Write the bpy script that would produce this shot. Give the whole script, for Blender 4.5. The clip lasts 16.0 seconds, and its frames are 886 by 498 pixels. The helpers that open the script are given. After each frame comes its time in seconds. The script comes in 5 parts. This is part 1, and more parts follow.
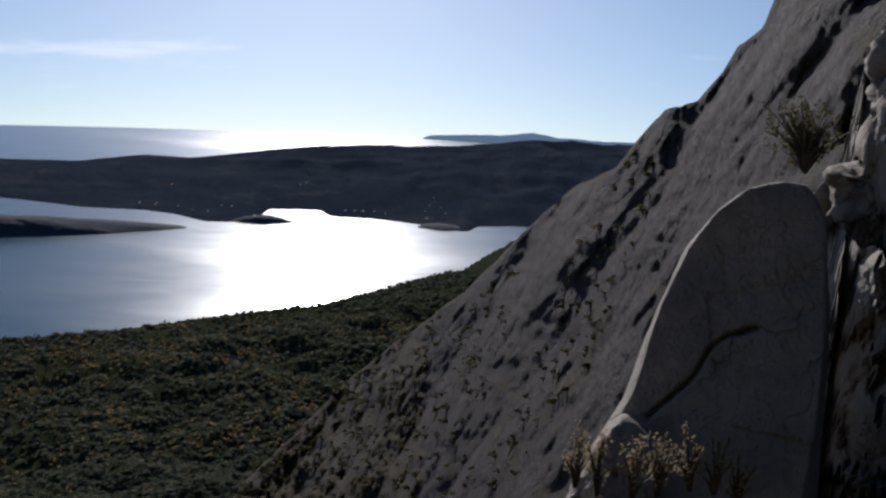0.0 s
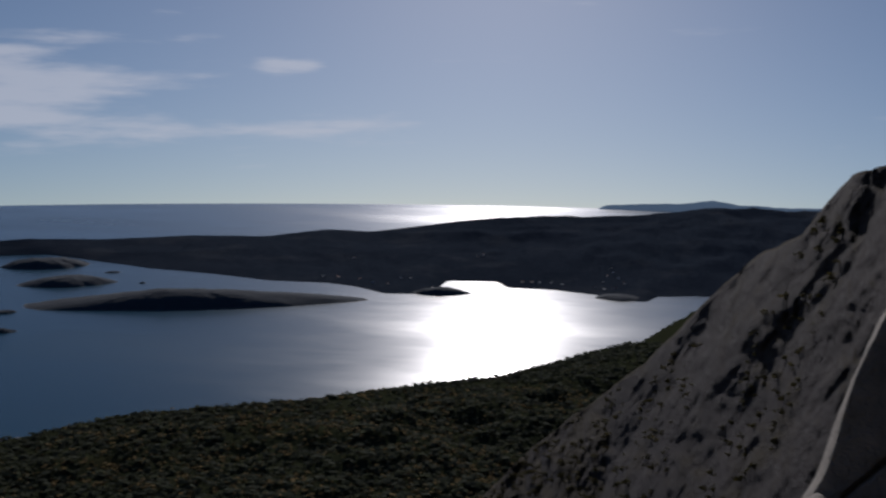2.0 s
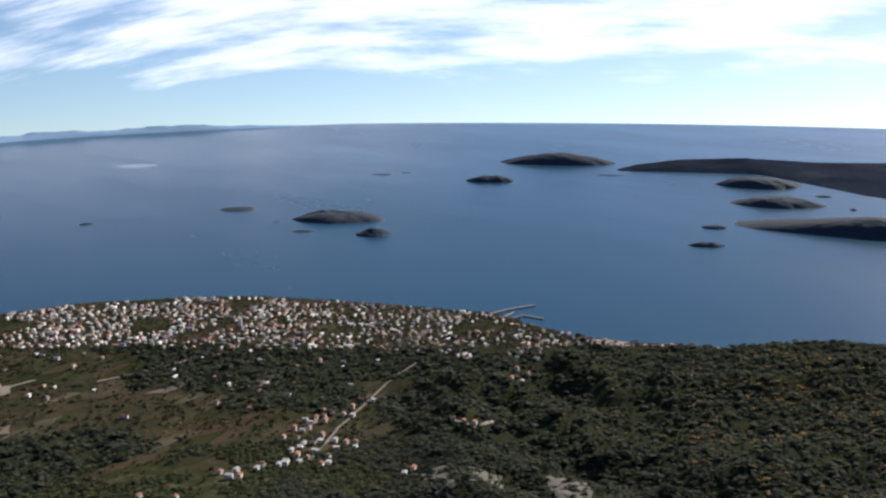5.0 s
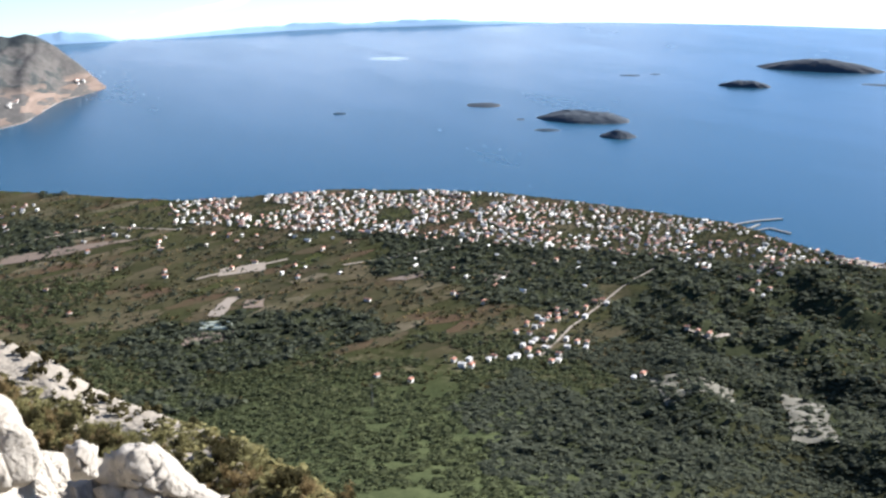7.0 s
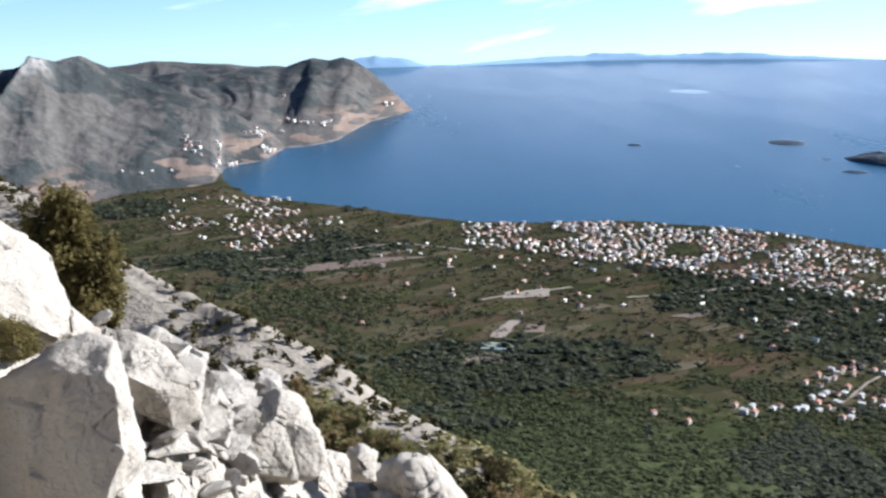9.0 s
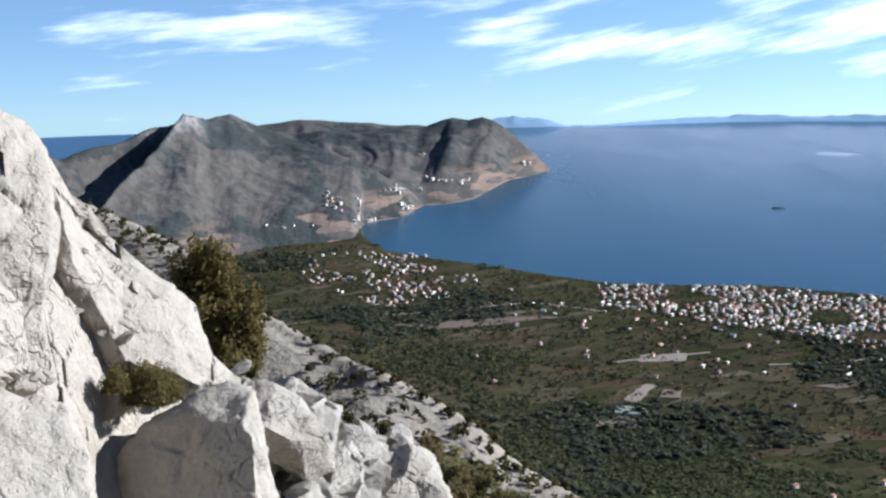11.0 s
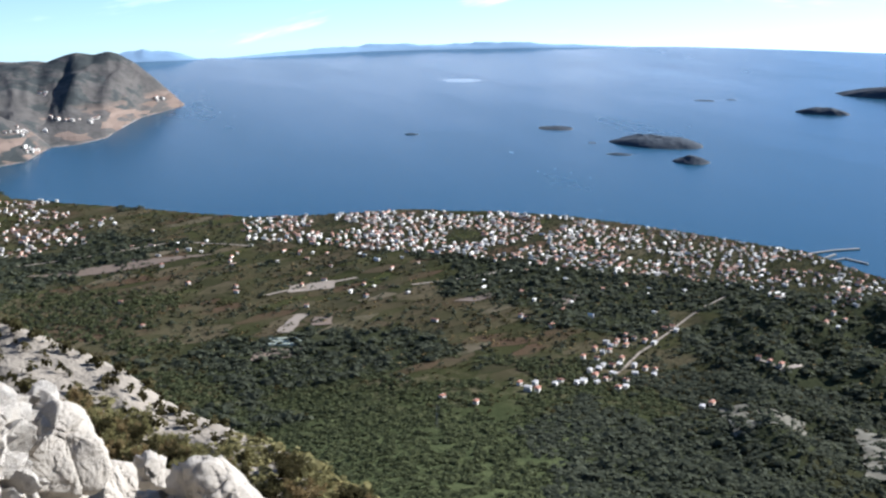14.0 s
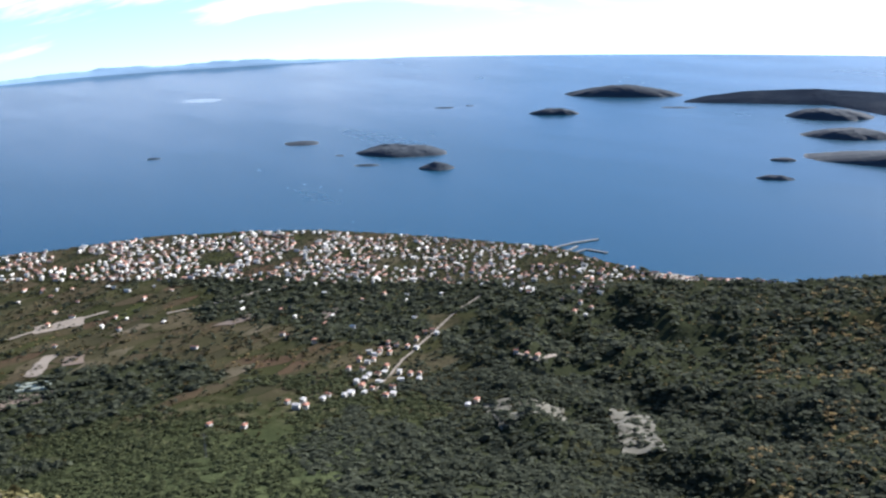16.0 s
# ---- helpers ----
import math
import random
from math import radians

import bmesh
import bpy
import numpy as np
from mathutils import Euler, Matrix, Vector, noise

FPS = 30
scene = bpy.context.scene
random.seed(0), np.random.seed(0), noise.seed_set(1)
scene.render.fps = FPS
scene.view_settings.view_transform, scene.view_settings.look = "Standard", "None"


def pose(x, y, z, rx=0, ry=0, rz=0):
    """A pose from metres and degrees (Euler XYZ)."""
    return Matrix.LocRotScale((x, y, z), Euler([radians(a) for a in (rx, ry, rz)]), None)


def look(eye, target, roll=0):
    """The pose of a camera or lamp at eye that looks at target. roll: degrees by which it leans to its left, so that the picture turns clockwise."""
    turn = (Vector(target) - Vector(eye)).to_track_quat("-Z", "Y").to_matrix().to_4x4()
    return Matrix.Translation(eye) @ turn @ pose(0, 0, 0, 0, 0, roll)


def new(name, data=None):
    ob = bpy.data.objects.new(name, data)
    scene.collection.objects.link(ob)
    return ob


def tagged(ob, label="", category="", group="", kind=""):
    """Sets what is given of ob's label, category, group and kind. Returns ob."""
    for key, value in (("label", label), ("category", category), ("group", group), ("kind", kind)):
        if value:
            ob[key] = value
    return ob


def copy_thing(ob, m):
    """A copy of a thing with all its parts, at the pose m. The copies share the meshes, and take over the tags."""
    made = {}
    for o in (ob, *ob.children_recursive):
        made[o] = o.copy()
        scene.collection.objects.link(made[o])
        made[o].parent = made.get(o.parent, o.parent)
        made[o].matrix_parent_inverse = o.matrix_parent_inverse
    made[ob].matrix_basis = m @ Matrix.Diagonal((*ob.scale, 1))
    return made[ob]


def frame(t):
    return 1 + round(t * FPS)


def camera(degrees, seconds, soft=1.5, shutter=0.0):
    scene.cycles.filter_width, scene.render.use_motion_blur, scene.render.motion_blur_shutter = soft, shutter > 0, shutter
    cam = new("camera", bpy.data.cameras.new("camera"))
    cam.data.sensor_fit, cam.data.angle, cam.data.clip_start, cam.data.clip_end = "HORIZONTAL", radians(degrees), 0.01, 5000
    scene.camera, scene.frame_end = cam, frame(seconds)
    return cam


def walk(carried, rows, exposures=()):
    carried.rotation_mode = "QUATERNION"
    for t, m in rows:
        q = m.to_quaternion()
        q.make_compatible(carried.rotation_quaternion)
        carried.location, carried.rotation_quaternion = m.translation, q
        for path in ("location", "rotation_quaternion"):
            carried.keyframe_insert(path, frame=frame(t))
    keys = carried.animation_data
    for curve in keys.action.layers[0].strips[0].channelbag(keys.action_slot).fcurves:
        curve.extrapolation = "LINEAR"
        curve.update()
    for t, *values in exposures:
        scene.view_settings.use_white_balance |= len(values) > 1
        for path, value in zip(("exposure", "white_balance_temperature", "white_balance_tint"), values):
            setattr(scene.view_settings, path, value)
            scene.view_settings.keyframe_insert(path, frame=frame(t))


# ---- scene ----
cam = camera(44.0, 16.0, soft=2.4, shutter=0.3)
EYE = 434.0   # the lookout above the sea
# seconds, yaw, pitch, roll
PATH = [
    (0, -0, -10.78, -2.83), (0.5, -2.12, -8.76, -1.32), (1, -1.04, -8.3, -0.74), (1.5, 3.34, -7.67, -0.69),
    (2, 9.03, -7.36, -0.89), (2.5, 15.56, -7.79, -0.47), (3, 21.76, -8.41, -0.14), (3.5, 28.78, -9.58, 0.28),
    (4, 36.95, -10.83, 0.06), (4.5, 42.3, -12.01, 0.11), (4.7, 43.47, -11.79, 0.15), (7, 58.07, -16.81, -0.01),
    (7.5, 61.13, -18.05, -1.02), (8, 63.67, -17.59, -1.47), (8.5, 68.76, -16.3, -0.63), (9, 73.5, -15.29, 0.05),
    (9.5, 77.7, -13.84, 1.95), (9.7, 78.93, -13.45, 2.14), (10.7, 81.2, -12.4, 0.6), (11.8, 76.77, -11.99, -1.13),
    (12, 75.63, -12.22, -1.68), (12.5, 73.11, -13.78, -1.25), (13, 69.54, -14.04, -0.41), (13.5, 64.8, -15.44, -0.66),
    (14, 61.9, -15.7, -0.32), (14.5, 59.18, -15.53, -0.18), (15, 55.79, -15.52, -0.12), (15.5, 52.16, -15.34, 0.73),
    (16, 48.36, -15.04, 1.02),
]
EXPOSURES = [
    (0.0, 0.05, 5750, 14), (1.0, -0.1, 5750, 14), (2.0, -0.85, 5750, 16), (2.5, -0.95, 5750, 16), (3.0, -0.75, 5750, 16), (3.5, -0.4, 5900, 15), (4.0, 0.05, 5950, 14), (4.5, 0.4, 6000, 15),
    (7.0, 1.8, 5700, 11), (8.0, 1.9, 5650, 11), (9.5, 1.3, 5400, 11), (12.0, 1.1, 5350, 11), (13.0, 1.3, 5400, 11), (14.0, 1.45, 5500, 11), (16.0, 1.55, 5550, 12)]
walk(cam, [(t, pose(0, 0, EYE, 90 + p, r, y)) for t, y, p, r in PATH], EXPOSURES)


# ---- light ----
SUN_AZ, SUN_EL = 6.0, 23.5   # degrees to the left of north, degrees up


def toward(az, el=0.0):
    """The direction at az degrees left of north and el degrees up."""
    a, e = radians(az), radians(el)
    return Vector((-math.sin(a) * math.cos(e), math.cos(a) * math.cos(e), math.sin(e)))


class Nodes:
    """Short hand for node trees."""

    def __init__(self, tree):
        self.tree = tree
        tree.nodes.clear()

    def add(self, kind, ins=None, **props):
        n = self.tree.nodes.new(kind)
        for k, v in props.items():
            setattr(n, k, v)
        for k, v in (ins or {}).items():
            if isinstance(v, bpy.types.NodeSocket):
                self.tree.links.new(v, n.inputs[k])
            else:
                n.inputs[k].default_value = v
        return n

    def math(self, op, a, b=0.0, c=0.0, clamp=False):
        return self.add("ShaderNodeMath", {0: a, 1: b, 2: c}, operation=op, use_clamp=clamp).outputs[0]

    def ramp(self, fac, stops, interp="LINEAR"):
        n = self.add("ShaderNodeValToRGB", {0: fac})
        n.color_ramp.interpolation = interp
        e = n.color_ramp.elements
        while len(e) < len(stops):
            e.new(0.5)
        for el, (p, col) in zip(e, stops):
            el.position = p
            el.color = (*col, 1) if not isinstance(col, float) else (col, col, col, 1)
        return n.outputs[0]

    def mix(self, fac, a, b, blend="MIX"):
        n = self.add("ShaderNodeMix", data_type="RGBA", blend_type=blend)
        for i, v in ((0, fac), (6, a), (7, b)):
            if isinstance(v, bpy.types.NodeSocket):
                self.tree.links.new(v, n.inputs[i])
            else:
                n.inputs[i].default_value = v if i == 0 else (*v, 1)
        return n.outputs[2]

    def noise(self, vec, scale, detail=4.0, rough=0.55, out=0, dim="3D"):
        return self.add("ShaderNodeTexNoise", {"Vector": vec, "Scale": scale, "Detail": detail, "Roughness": rough}, noise_dimensions=dim).outputs[out]

    def span(self, v, a, b, c=0.0, d=1.0):
        return self.add("ShaderNodeMapRange", {0: v, 1: a, 2: b, 3: c, 4: d}, clamp=True, interpolation_type="SMOOTHSTEP").outputs[0]


world = bpy.data.worlds.new("sky")
scene.world = world
world.use_nodes = True
W = Nodes(world.node_tree)
way = W.add("ShaderNodeTexCoord").outputs["Generated"]
sep = W.add("ShaderNodeSeparateXYZ", {0: way})
# the sea's edge lies five degrees below the level of the lookout: the sky begins there
up = W.math("MAXIMUM", W.math("MULTIPLY_ADD", sep.outputs[2], 1.25, 0.18), 0.07)
lifted = W.add("ShaderNodeCombineXYZ", {0: sep.outputs[0], 1: sep.outputs[1], 2: up}).outputs[0]
sky = W.add("ShaderNodeTexSky", {"Vector": lifted}, sky_type="NISHITA", sun_disc=False, sun_elevation=radians(SUN_EL), sun_rotation=radians(-SUN_AZ),
            altitude=300.0, air_density=1.0, dust_density=0.3, ozone_density=2.0).outputs[0]
# thin streaks of cloud, by compass and height
az = W.math("MULTIPLY", W.math("ARCTAN2", W.math("MULTIPLY", sep.outputs[0], -1.0), sep.outputs[1]), 57.2958)
el = W.math("ADD", W.math("MULTIPLY", W.math("ARCSINE", sep.outputs[2]), 57.2958), 5.06)


def bank(a0, a1, e0, e1, soft_a, soft_e):
    """Where a bank of cloud lies: 1 inside, fading out at its edges."""
    m = W.math("MULTIPLY", W.span(az, a0 - soft_a, a0 + soft_a), W.span(az, a1 - soft_a, a1 + soft_a, 1.0, 0.0))
    return W.math("MULTIPLY", m, W.math("MULTIPLY", W.span(el, e0 - soft_e, e0 + soft_e), W.span(el, e1 - soft_e, e1 + soft_e, 1.0, 0.0)))


slant = W.math("MULTIPLY_ADD", W.math("MULTIPLY", az, W.span(az, 50, 80)), 0.07, el)   # the eastern streaks lie aslant
streak = W.add("ShaderNodeCombineXYZ", {0: W.math("MULTIPLY", az, 0.12), 1: W.math("MULTIPLY", slant, 0.75), 2: 0.0}).outputs[0]
wisp = W.noise(streak, 1.0, 7.0, 0.57)
banks = [bank(24, 66, 2.8, 8.5, 9, 1.6), bank(12.5, 30, 3.0, 4.6, 5, 1.0), bank(15.2, 18.6, 6.6, 7.4, 1.0, 0.5),
         bank(52, 79, 2.6, 4.6, 3, 1.3), bank(84, 100, 3.2, 5.2, 3, 1.2), bank(44, 90, 5.5, 14, 12, 2.5)]
cover = W.math("MULTIPLY", W.math("MAXIMUM", banks[0], W.math("MAXIMUM", banks[1], banks[2])), 1.1)
for b in banks[3:]:
    cover = W.math("MAXIMUM", cover, b)
amount = W.math("MULTIPLY", W.span(W.math("ADD", wisp, W.math("MULTIPLY", cover, 0.30)), 0.61, 0.90), 0.8)
white = W.mix(0.75, sky, (13.0, 12.8, 12.6))
air = W.mix(amount, sky, white)
W.add("ShaderNodeOutputWorld", {0: W.add("ShaderNodeBackground", {0: air, 1: 0.07}).outputs[0]})

sun = new("sun", bpy.data.lights.new("sun", "SUN"))
sun.data.energy, sun.data.angle, sun.data.color = 5.0, radians(0.53), (1.0, 0.91, 0.78)
sun.matrix_world = look(toward(SUN_AZ, SUN_EL) * 2000, (0, 0, 0))


# ---- materials ----
def material(name, build):
    """A node material: build(nodes, object coordinates) returns colour, roughness, height for bump and its distance, and other inputs."""
    m = bpy.data.materials.new(name)
    m.use_nodes = True
    N = Nodes(m.node_tree)
    co = N.add("ShaderNodeTexCoord").outputs["Object"]
    col, rough, height, far, extra = build(N, co)
    thin = extra.pop("thin", 0.0)
    b = N.add("ShaderNodeBsdfPrincipled", {"Base Color": col if isinstance(col, bpy.types.NodeSocket) else (*col, 1), "Roughness": rough, **extra})
    surface = b.outputs[0]
    if thin:
        through_leaf = N.add("ShaderNodeBsdfTranslucent", {0: col}).outputs[0]
        surface = N.add("ShaderNodeMixShader", {0: thin, 1: surface, 2: through_leaf}).outputs[0]
    if height is not None:
        bump = N.add("ShaderNodeBump", {"Height": height, "Strength": 1.0, "Distance": far})
        N.tree.links.new(bump.outputs[0], b.inputs["Normal"])
    N.add("ShaderNodeOutputMaterial", {0: surface})
    return m


def sea_look(N, co):
    sep = N.add("ShaderNodeSeparateXYZ", {0: co})
    flat = N.add("ShaderNodeCombineXYZ", {0: N.math("MULTIPLY", sep.outputs[0], 0.35), 1: sep.outputs[1], 2: 0.0}).outputs[0]
    broad = N.noise(flat, 0.0022, 4.0, 0.6)
    fine = N.noise(flat, 0.03, 3.0, 0.6)
    col = N.mix(broad, (0.008, 0.044, 0.080), (0.012, 0.060, 0.102))
    # a pale patch far out: sunlight on the water, put into the colour
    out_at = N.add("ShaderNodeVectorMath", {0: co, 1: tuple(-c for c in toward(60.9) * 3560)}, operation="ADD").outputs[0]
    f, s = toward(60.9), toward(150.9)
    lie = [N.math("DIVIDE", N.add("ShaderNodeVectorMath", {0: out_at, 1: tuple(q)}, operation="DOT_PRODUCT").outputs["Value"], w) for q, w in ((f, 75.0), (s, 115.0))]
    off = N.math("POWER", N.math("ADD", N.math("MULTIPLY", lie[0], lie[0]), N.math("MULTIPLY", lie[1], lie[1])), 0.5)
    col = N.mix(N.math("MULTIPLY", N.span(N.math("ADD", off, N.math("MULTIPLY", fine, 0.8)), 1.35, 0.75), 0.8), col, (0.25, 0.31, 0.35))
    rough = N.math("ADD", N.span(broad, 0.35, 0.7, 0.19, 0.25), N.math("MULTIPLY", fine, 0.05))
    return col, rough, None, 0, {"IOR": 1.33, "Specular IOR Level": 0.5, "Coat Weight": N.span(N.add("ShaderNodeLayerWeight", {0: 0.5}).outputs["Facing"], 0.80, 0.95, 0.0, 0.3), "Coat Roughness": 0.12, "Coat IOR": 1.33}


def land_look(N, co):
    """Stony hills under low evergreen scrub."""
    big, mid, fine = N.noise(co, 0.004, 4.0), N.noise(co, 0.02, 5.0, 0.65), N.noise(co, 0.18, 4.0, 0.7)
    scrub = N.mix(mid, (0.014, 0.018, 0.007), (0.036, 0.036, 0.015))
    earth = N.mix(fine, (0.065, 0.052, 0.034), (0.14, 0.11, 0.072))
    stone = N.mix(fine, (0.14, 0.13, 0.115), (0.30, 0.28, 0.25))
    col = N.mix(N.span(N.math("ADD", mid, N.math("MULTIPLY", fine, 0.5)), 0.72, 0.95), scrub, earth)
    slope = N.add("ShaderNodeSeparateXYZ", {0: N.add("ShaderNodeNewGeometry").outputs["Normal"]}).outputs[2]
    bare = N.math("ADD", N.span(slope, 0.9, 0.62), N.math("MULTIPLY", N.math("SUBTRACT", mid, 0.5), 1.5))
    col = N.mix(N.span(bare, 0.35, 0.8), col, stone)
    sep = N.add("ShaderNodeSeparateXYZ", {0: co})
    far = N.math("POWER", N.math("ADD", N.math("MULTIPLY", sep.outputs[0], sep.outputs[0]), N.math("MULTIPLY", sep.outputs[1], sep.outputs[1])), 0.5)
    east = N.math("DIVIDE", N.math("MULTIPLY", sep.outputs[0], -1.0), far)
    scree = N.math("MULTIPLY", N.math("MULTIPLY", N.span(far, 430, 280), N.span(far, 8, 30)), N.span(east, 0.92, 0.965))
    broken = N.span(N.math("ADD", N.noise(co, 0.05, 5.0, 0.7), N.math("MULTIPLY", scree, 0.5)), 0.46, 0.70)
    chips = N.mix(N.noise(co, 0.7, 5.0, 0.75), (0.16, 0.139, 0.112), (0.30, 0.268, 0.222))
    col = N.mix(N.math("MULTIPLY", broken, N.span(scree, 0.02, 0.3)), col, chips)
    green = N.math("MULTIPLY", N.span(far, 1000, 700), N.span(far, 150, 300))
    col = N.mix(N.math("MULTIPLY", green, N.math("SUBTRACT", 1.0, scree)), col, N.mix(N.span(N.math("ADD", N.math("MULTIPLY", mid, 0.6), N.math("MULTIPLY", fine, 0.4)), 0.3, 0.7), (0.034, 0.042, 0.020), (0.074, 0.084, 0.038)))
    # dark scrub and shade together, put into the ground colour by compass
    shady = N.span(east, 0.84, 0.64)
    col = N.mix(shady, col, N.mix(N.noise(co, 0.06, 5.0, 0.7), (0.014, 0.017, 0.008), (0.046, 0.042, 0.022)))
    close = N.math("MULTIPLY", N.math("MULTIPLY", N.math("MULTIPLY", N.span(far, 190, 110), N.span(far, 8, 30)), N.span(east, 0.82, 0.88)), N.math("SUBTRACT", 1.0, N.span(scree, 0.02, 0.3)))
    col = N.mix(close, col, N.mix(N.noise(co, 0.3, 5.0, 0.7), (0.06, 0.052, 0.02), (0.20, 0.155, 0.07)))
    # parcels of farmland, in strips that run down to the sea
    along_strip = N.add("ShaderNodeVectorMath", {0: co, 1: (-0.42, 0.91, 0.0)}, operation="DOT_PRODUCT").outputs["Value"]
    across = N.add("ShaderNodeVectorMath", {0: co, 1: (0.91, 0.42, 0.0)}, operation="DOT_PRODUCT").outputs["Value"]
    bend = N.math("MULTIPLY", N.math("SUBTRACT", N.noise(co, 0.008, 3.0), 0.5), 1.6)
    plot = N.add("ShaderNodeCombineXYZ", {0: N.math("ADD", N.math("DIVIDE", along_strip, 70.0), bend), 1: N.math("ADD", N.math("DIVIDE", across, 21.0), bend), 2: 0.0}).outputs[0]
    own = N.add("ShaderNodeSeparateColor", {0: N.add("ShaderNodeTexVoronoi", {"Vector": plot, "Scale": 1.0, "Randomness": 0.85}, voronoi_dimensions="2D").outputs["Color"]}).outputs[0]
    hedge = N.add("ShaderNodeTexVoronoi", {"Vector": plot, "Scale": 1.0, "Randomness": 0.85}, voronoi_dimensions="2D", feature="DISTANCE_TO_EDGE").outputs["Distance"]
    crop = N.ramp(own, [(0.0, (0.040, 0.042, 0.019)), (0.22, (0.078, 0.060, 0.040)), (0.38, (0.034, 0.036, 0.018)), (0.5, (0.110, 0.088, 0.058)), (0.62, (0.052, 0.058, 0.022)),
                        (0.72, (0.092, 0.058, 0.040)), (0.84, (0.048, 0.043, 0.027)), (0.94, (0.16, 0.132, 0.095))], "CONSTANT")
    crop = N.mix(N.span(fine, 0.3, 0.7, 0.0, 0.7), crop, N.mix(0.5, crop, (0.03, 0.029, 0.014)))
    crop = N.mix(N.span(N.math("ADD", hedge, N.math("MULTIPLY", mid, 0.12)), 0.13, 0.07), crop, (0.022, 0.025, 0.011))
    field = N.math("MULTIPLY", N.span(far, 860, 1010), N.math("SUBTRACT", 1.0, shady))
    crop = N.mix(N.span(N.math("ADD", N.math("MULTIPLY", big, 0.6), N.math("MULTIPLY", mid, 0.6)), 0.5, 0.75), crop, N.mix(fine, (0.032, 0.034, 0.016), (0.070, 0.060, 0.034)))
    col = N.mix(N.math("MULTIPLY", field, 0.85), col, N.mix(0.06, crop, (0.02, 0.02, 0.012)))
    # forest floor, with the trees' shade put into its colour
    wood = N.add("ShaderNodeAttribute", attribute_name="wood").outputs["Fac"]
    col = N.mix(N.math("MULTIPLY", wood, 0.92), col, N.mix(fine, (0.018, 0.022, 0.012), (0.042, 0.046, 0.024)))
    return col, 0.95, fine, 1.2, {"Specular IOR Level": 0.0}


def shaded_cliff_look(N, co):
    """Weathered limestone with scrub on the gentler ground. Shade is put into the colours, which are darker than bare
    stone.
    """
    mid, fine = N.noise(co, 0.03, 6.0, 0.68), N.noise(co, 0.35, 6.0, 0.72)
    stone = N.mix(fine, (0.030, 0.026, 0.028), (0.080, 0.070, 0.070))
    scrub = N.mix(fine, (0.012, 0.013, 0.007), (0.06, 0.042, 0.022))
    slope = N.add("ShaderNodeSeparateXYZ", {0: N.add("ShaderNodeNewGeometry").outputs["Normal"]}).outputs[2]
    grown = N.math("ADD", N.math("MULTIPLY", slope, 0.55), N.math("MULTIPLY", mid, 0.9))
    col = N.mix(N.span(grown, 0.62, 0.88), stone, scrub)
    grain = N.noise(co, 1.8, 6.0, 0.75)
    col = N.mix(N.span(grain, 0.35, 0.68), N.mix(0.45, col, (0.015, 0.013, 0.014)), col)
    return col, 0.95, N.math("ADD", N.math("ADD", mid, N.math("MULTIPLY", fine, 0.3)), N.math("MULTIPLY", grain, 0.07)), 4.0, {"Specular IOR Level": 0.1}


def limestone_look(a, b, lichen_a, lichen_b):
    """Fissured limestone with grey lichen."""
    def look_of(N, co):
        mid, fine = N.noise(co, 1.6, 6.0, 0.62), N.noise(co, 14.0, 6.0, 0.7)
        warp = N.add("ShaderNodeVectorMath", {0: co, 1: N.add("ShaderNodeVectorMath", {0: N.noise(co, 3.0, 4.0, 0.6, 1), "Scale": 0.25}, operation="SCALE").outputs[0]}, operation="ADD").outputs[0]
        seam = N.math("ABSOLUTE", N.math("SUBTRACT", N.noise(warp, 1.1, 3.0, 0.5), 0.5))
        hair = N.math("ABSOLUTE", N.math("SUBTRACT", N.noise(warp, 4.2, 3.0, 0.5), 0.5))
        open_at = N.noise(co, 0.9, 2.0, 0.5)
        crack = N.math("MAXIMUM", N.span(hair, 0.0, 0.016, 0.2, 1.0), N.span(open_at, 0.42, 0.50))
        col = N.mix(fine, a, b)
        col = N.mix(N.span(mid, 0.49, 0.68, 0.0, 0.75), col, N.mix(fine, lichen_a, lichen_b))
        col = N.mix(N.math("MULTIPLY", N.math("SUBTRACT", 1.0, crack), 0.22), col, tuple(0.38 * c for c in a))
        pits = N.span(N.noise(co, 38.0, 3.0, 0.6), 0.36, 0.48)
        high = N.math("ADD", N.math("ADD", N.math("MULTIPLY", mid, 0.5), N.math("MULTIPLY", fine, 0.2)), N.math("ADD", N.math("MULTIPLY", crack, 0.12), N.math("MULTIPLY", pits, 0.035)))
        return col, 0.92, high, 0.10, {"Specular IOR Level": 0.2}
    return look_of


def leaf_look(dark, light, dry=None):
    def look_of(N, co):
        own = N.add("ShaderNodeNewGeometry").outputs["Random Per Island"]
        crown = N.math("ADD", N.math("MULTIPLY", own, 0.35), N.span(N.noise(co, 0.11, 2.0, 0.6), 0.3, 0.7, 0.0, 0.65))
        col = N.mix(N.span(N.noise(co, 0.012, 3.0, 0.6), 0.35, 0.65, 0.75, 1.0), N.mix(0.5, dark, N.mix(crown, dark, light)), N.mix(crown, dark, light))
        if dry:
            col = N.mix(N.span(N.noise(co, 0.02, 3.0), 0.5, 0.65), col, dry)
        return N.mix(N.span(N.noise(co, 0.9, 3.0, 0.6), 0.35, 0.65, 0.0, 0.4), col, tuple(0.7 * c for c in dark)), 0.95, None, 0, {"Specular IOR Level": 0.04, "thin": 0.4}
    return look_of


def plain_look(a, b, scale, rough=0.9, far=0.02):
    def look_of(N, co):
        n = N.noise(co, scale, 5.0, 0.65)
        own = N.add("ShaderNodeObjectInfo").outputs["Random"]
        return N.mix(N.math("ADD", N.math("MULTIPLY", n, 0.7), N.math("MULTIPLY", own, 0.3)), a, b), rough, n, far, {}
    return look_of


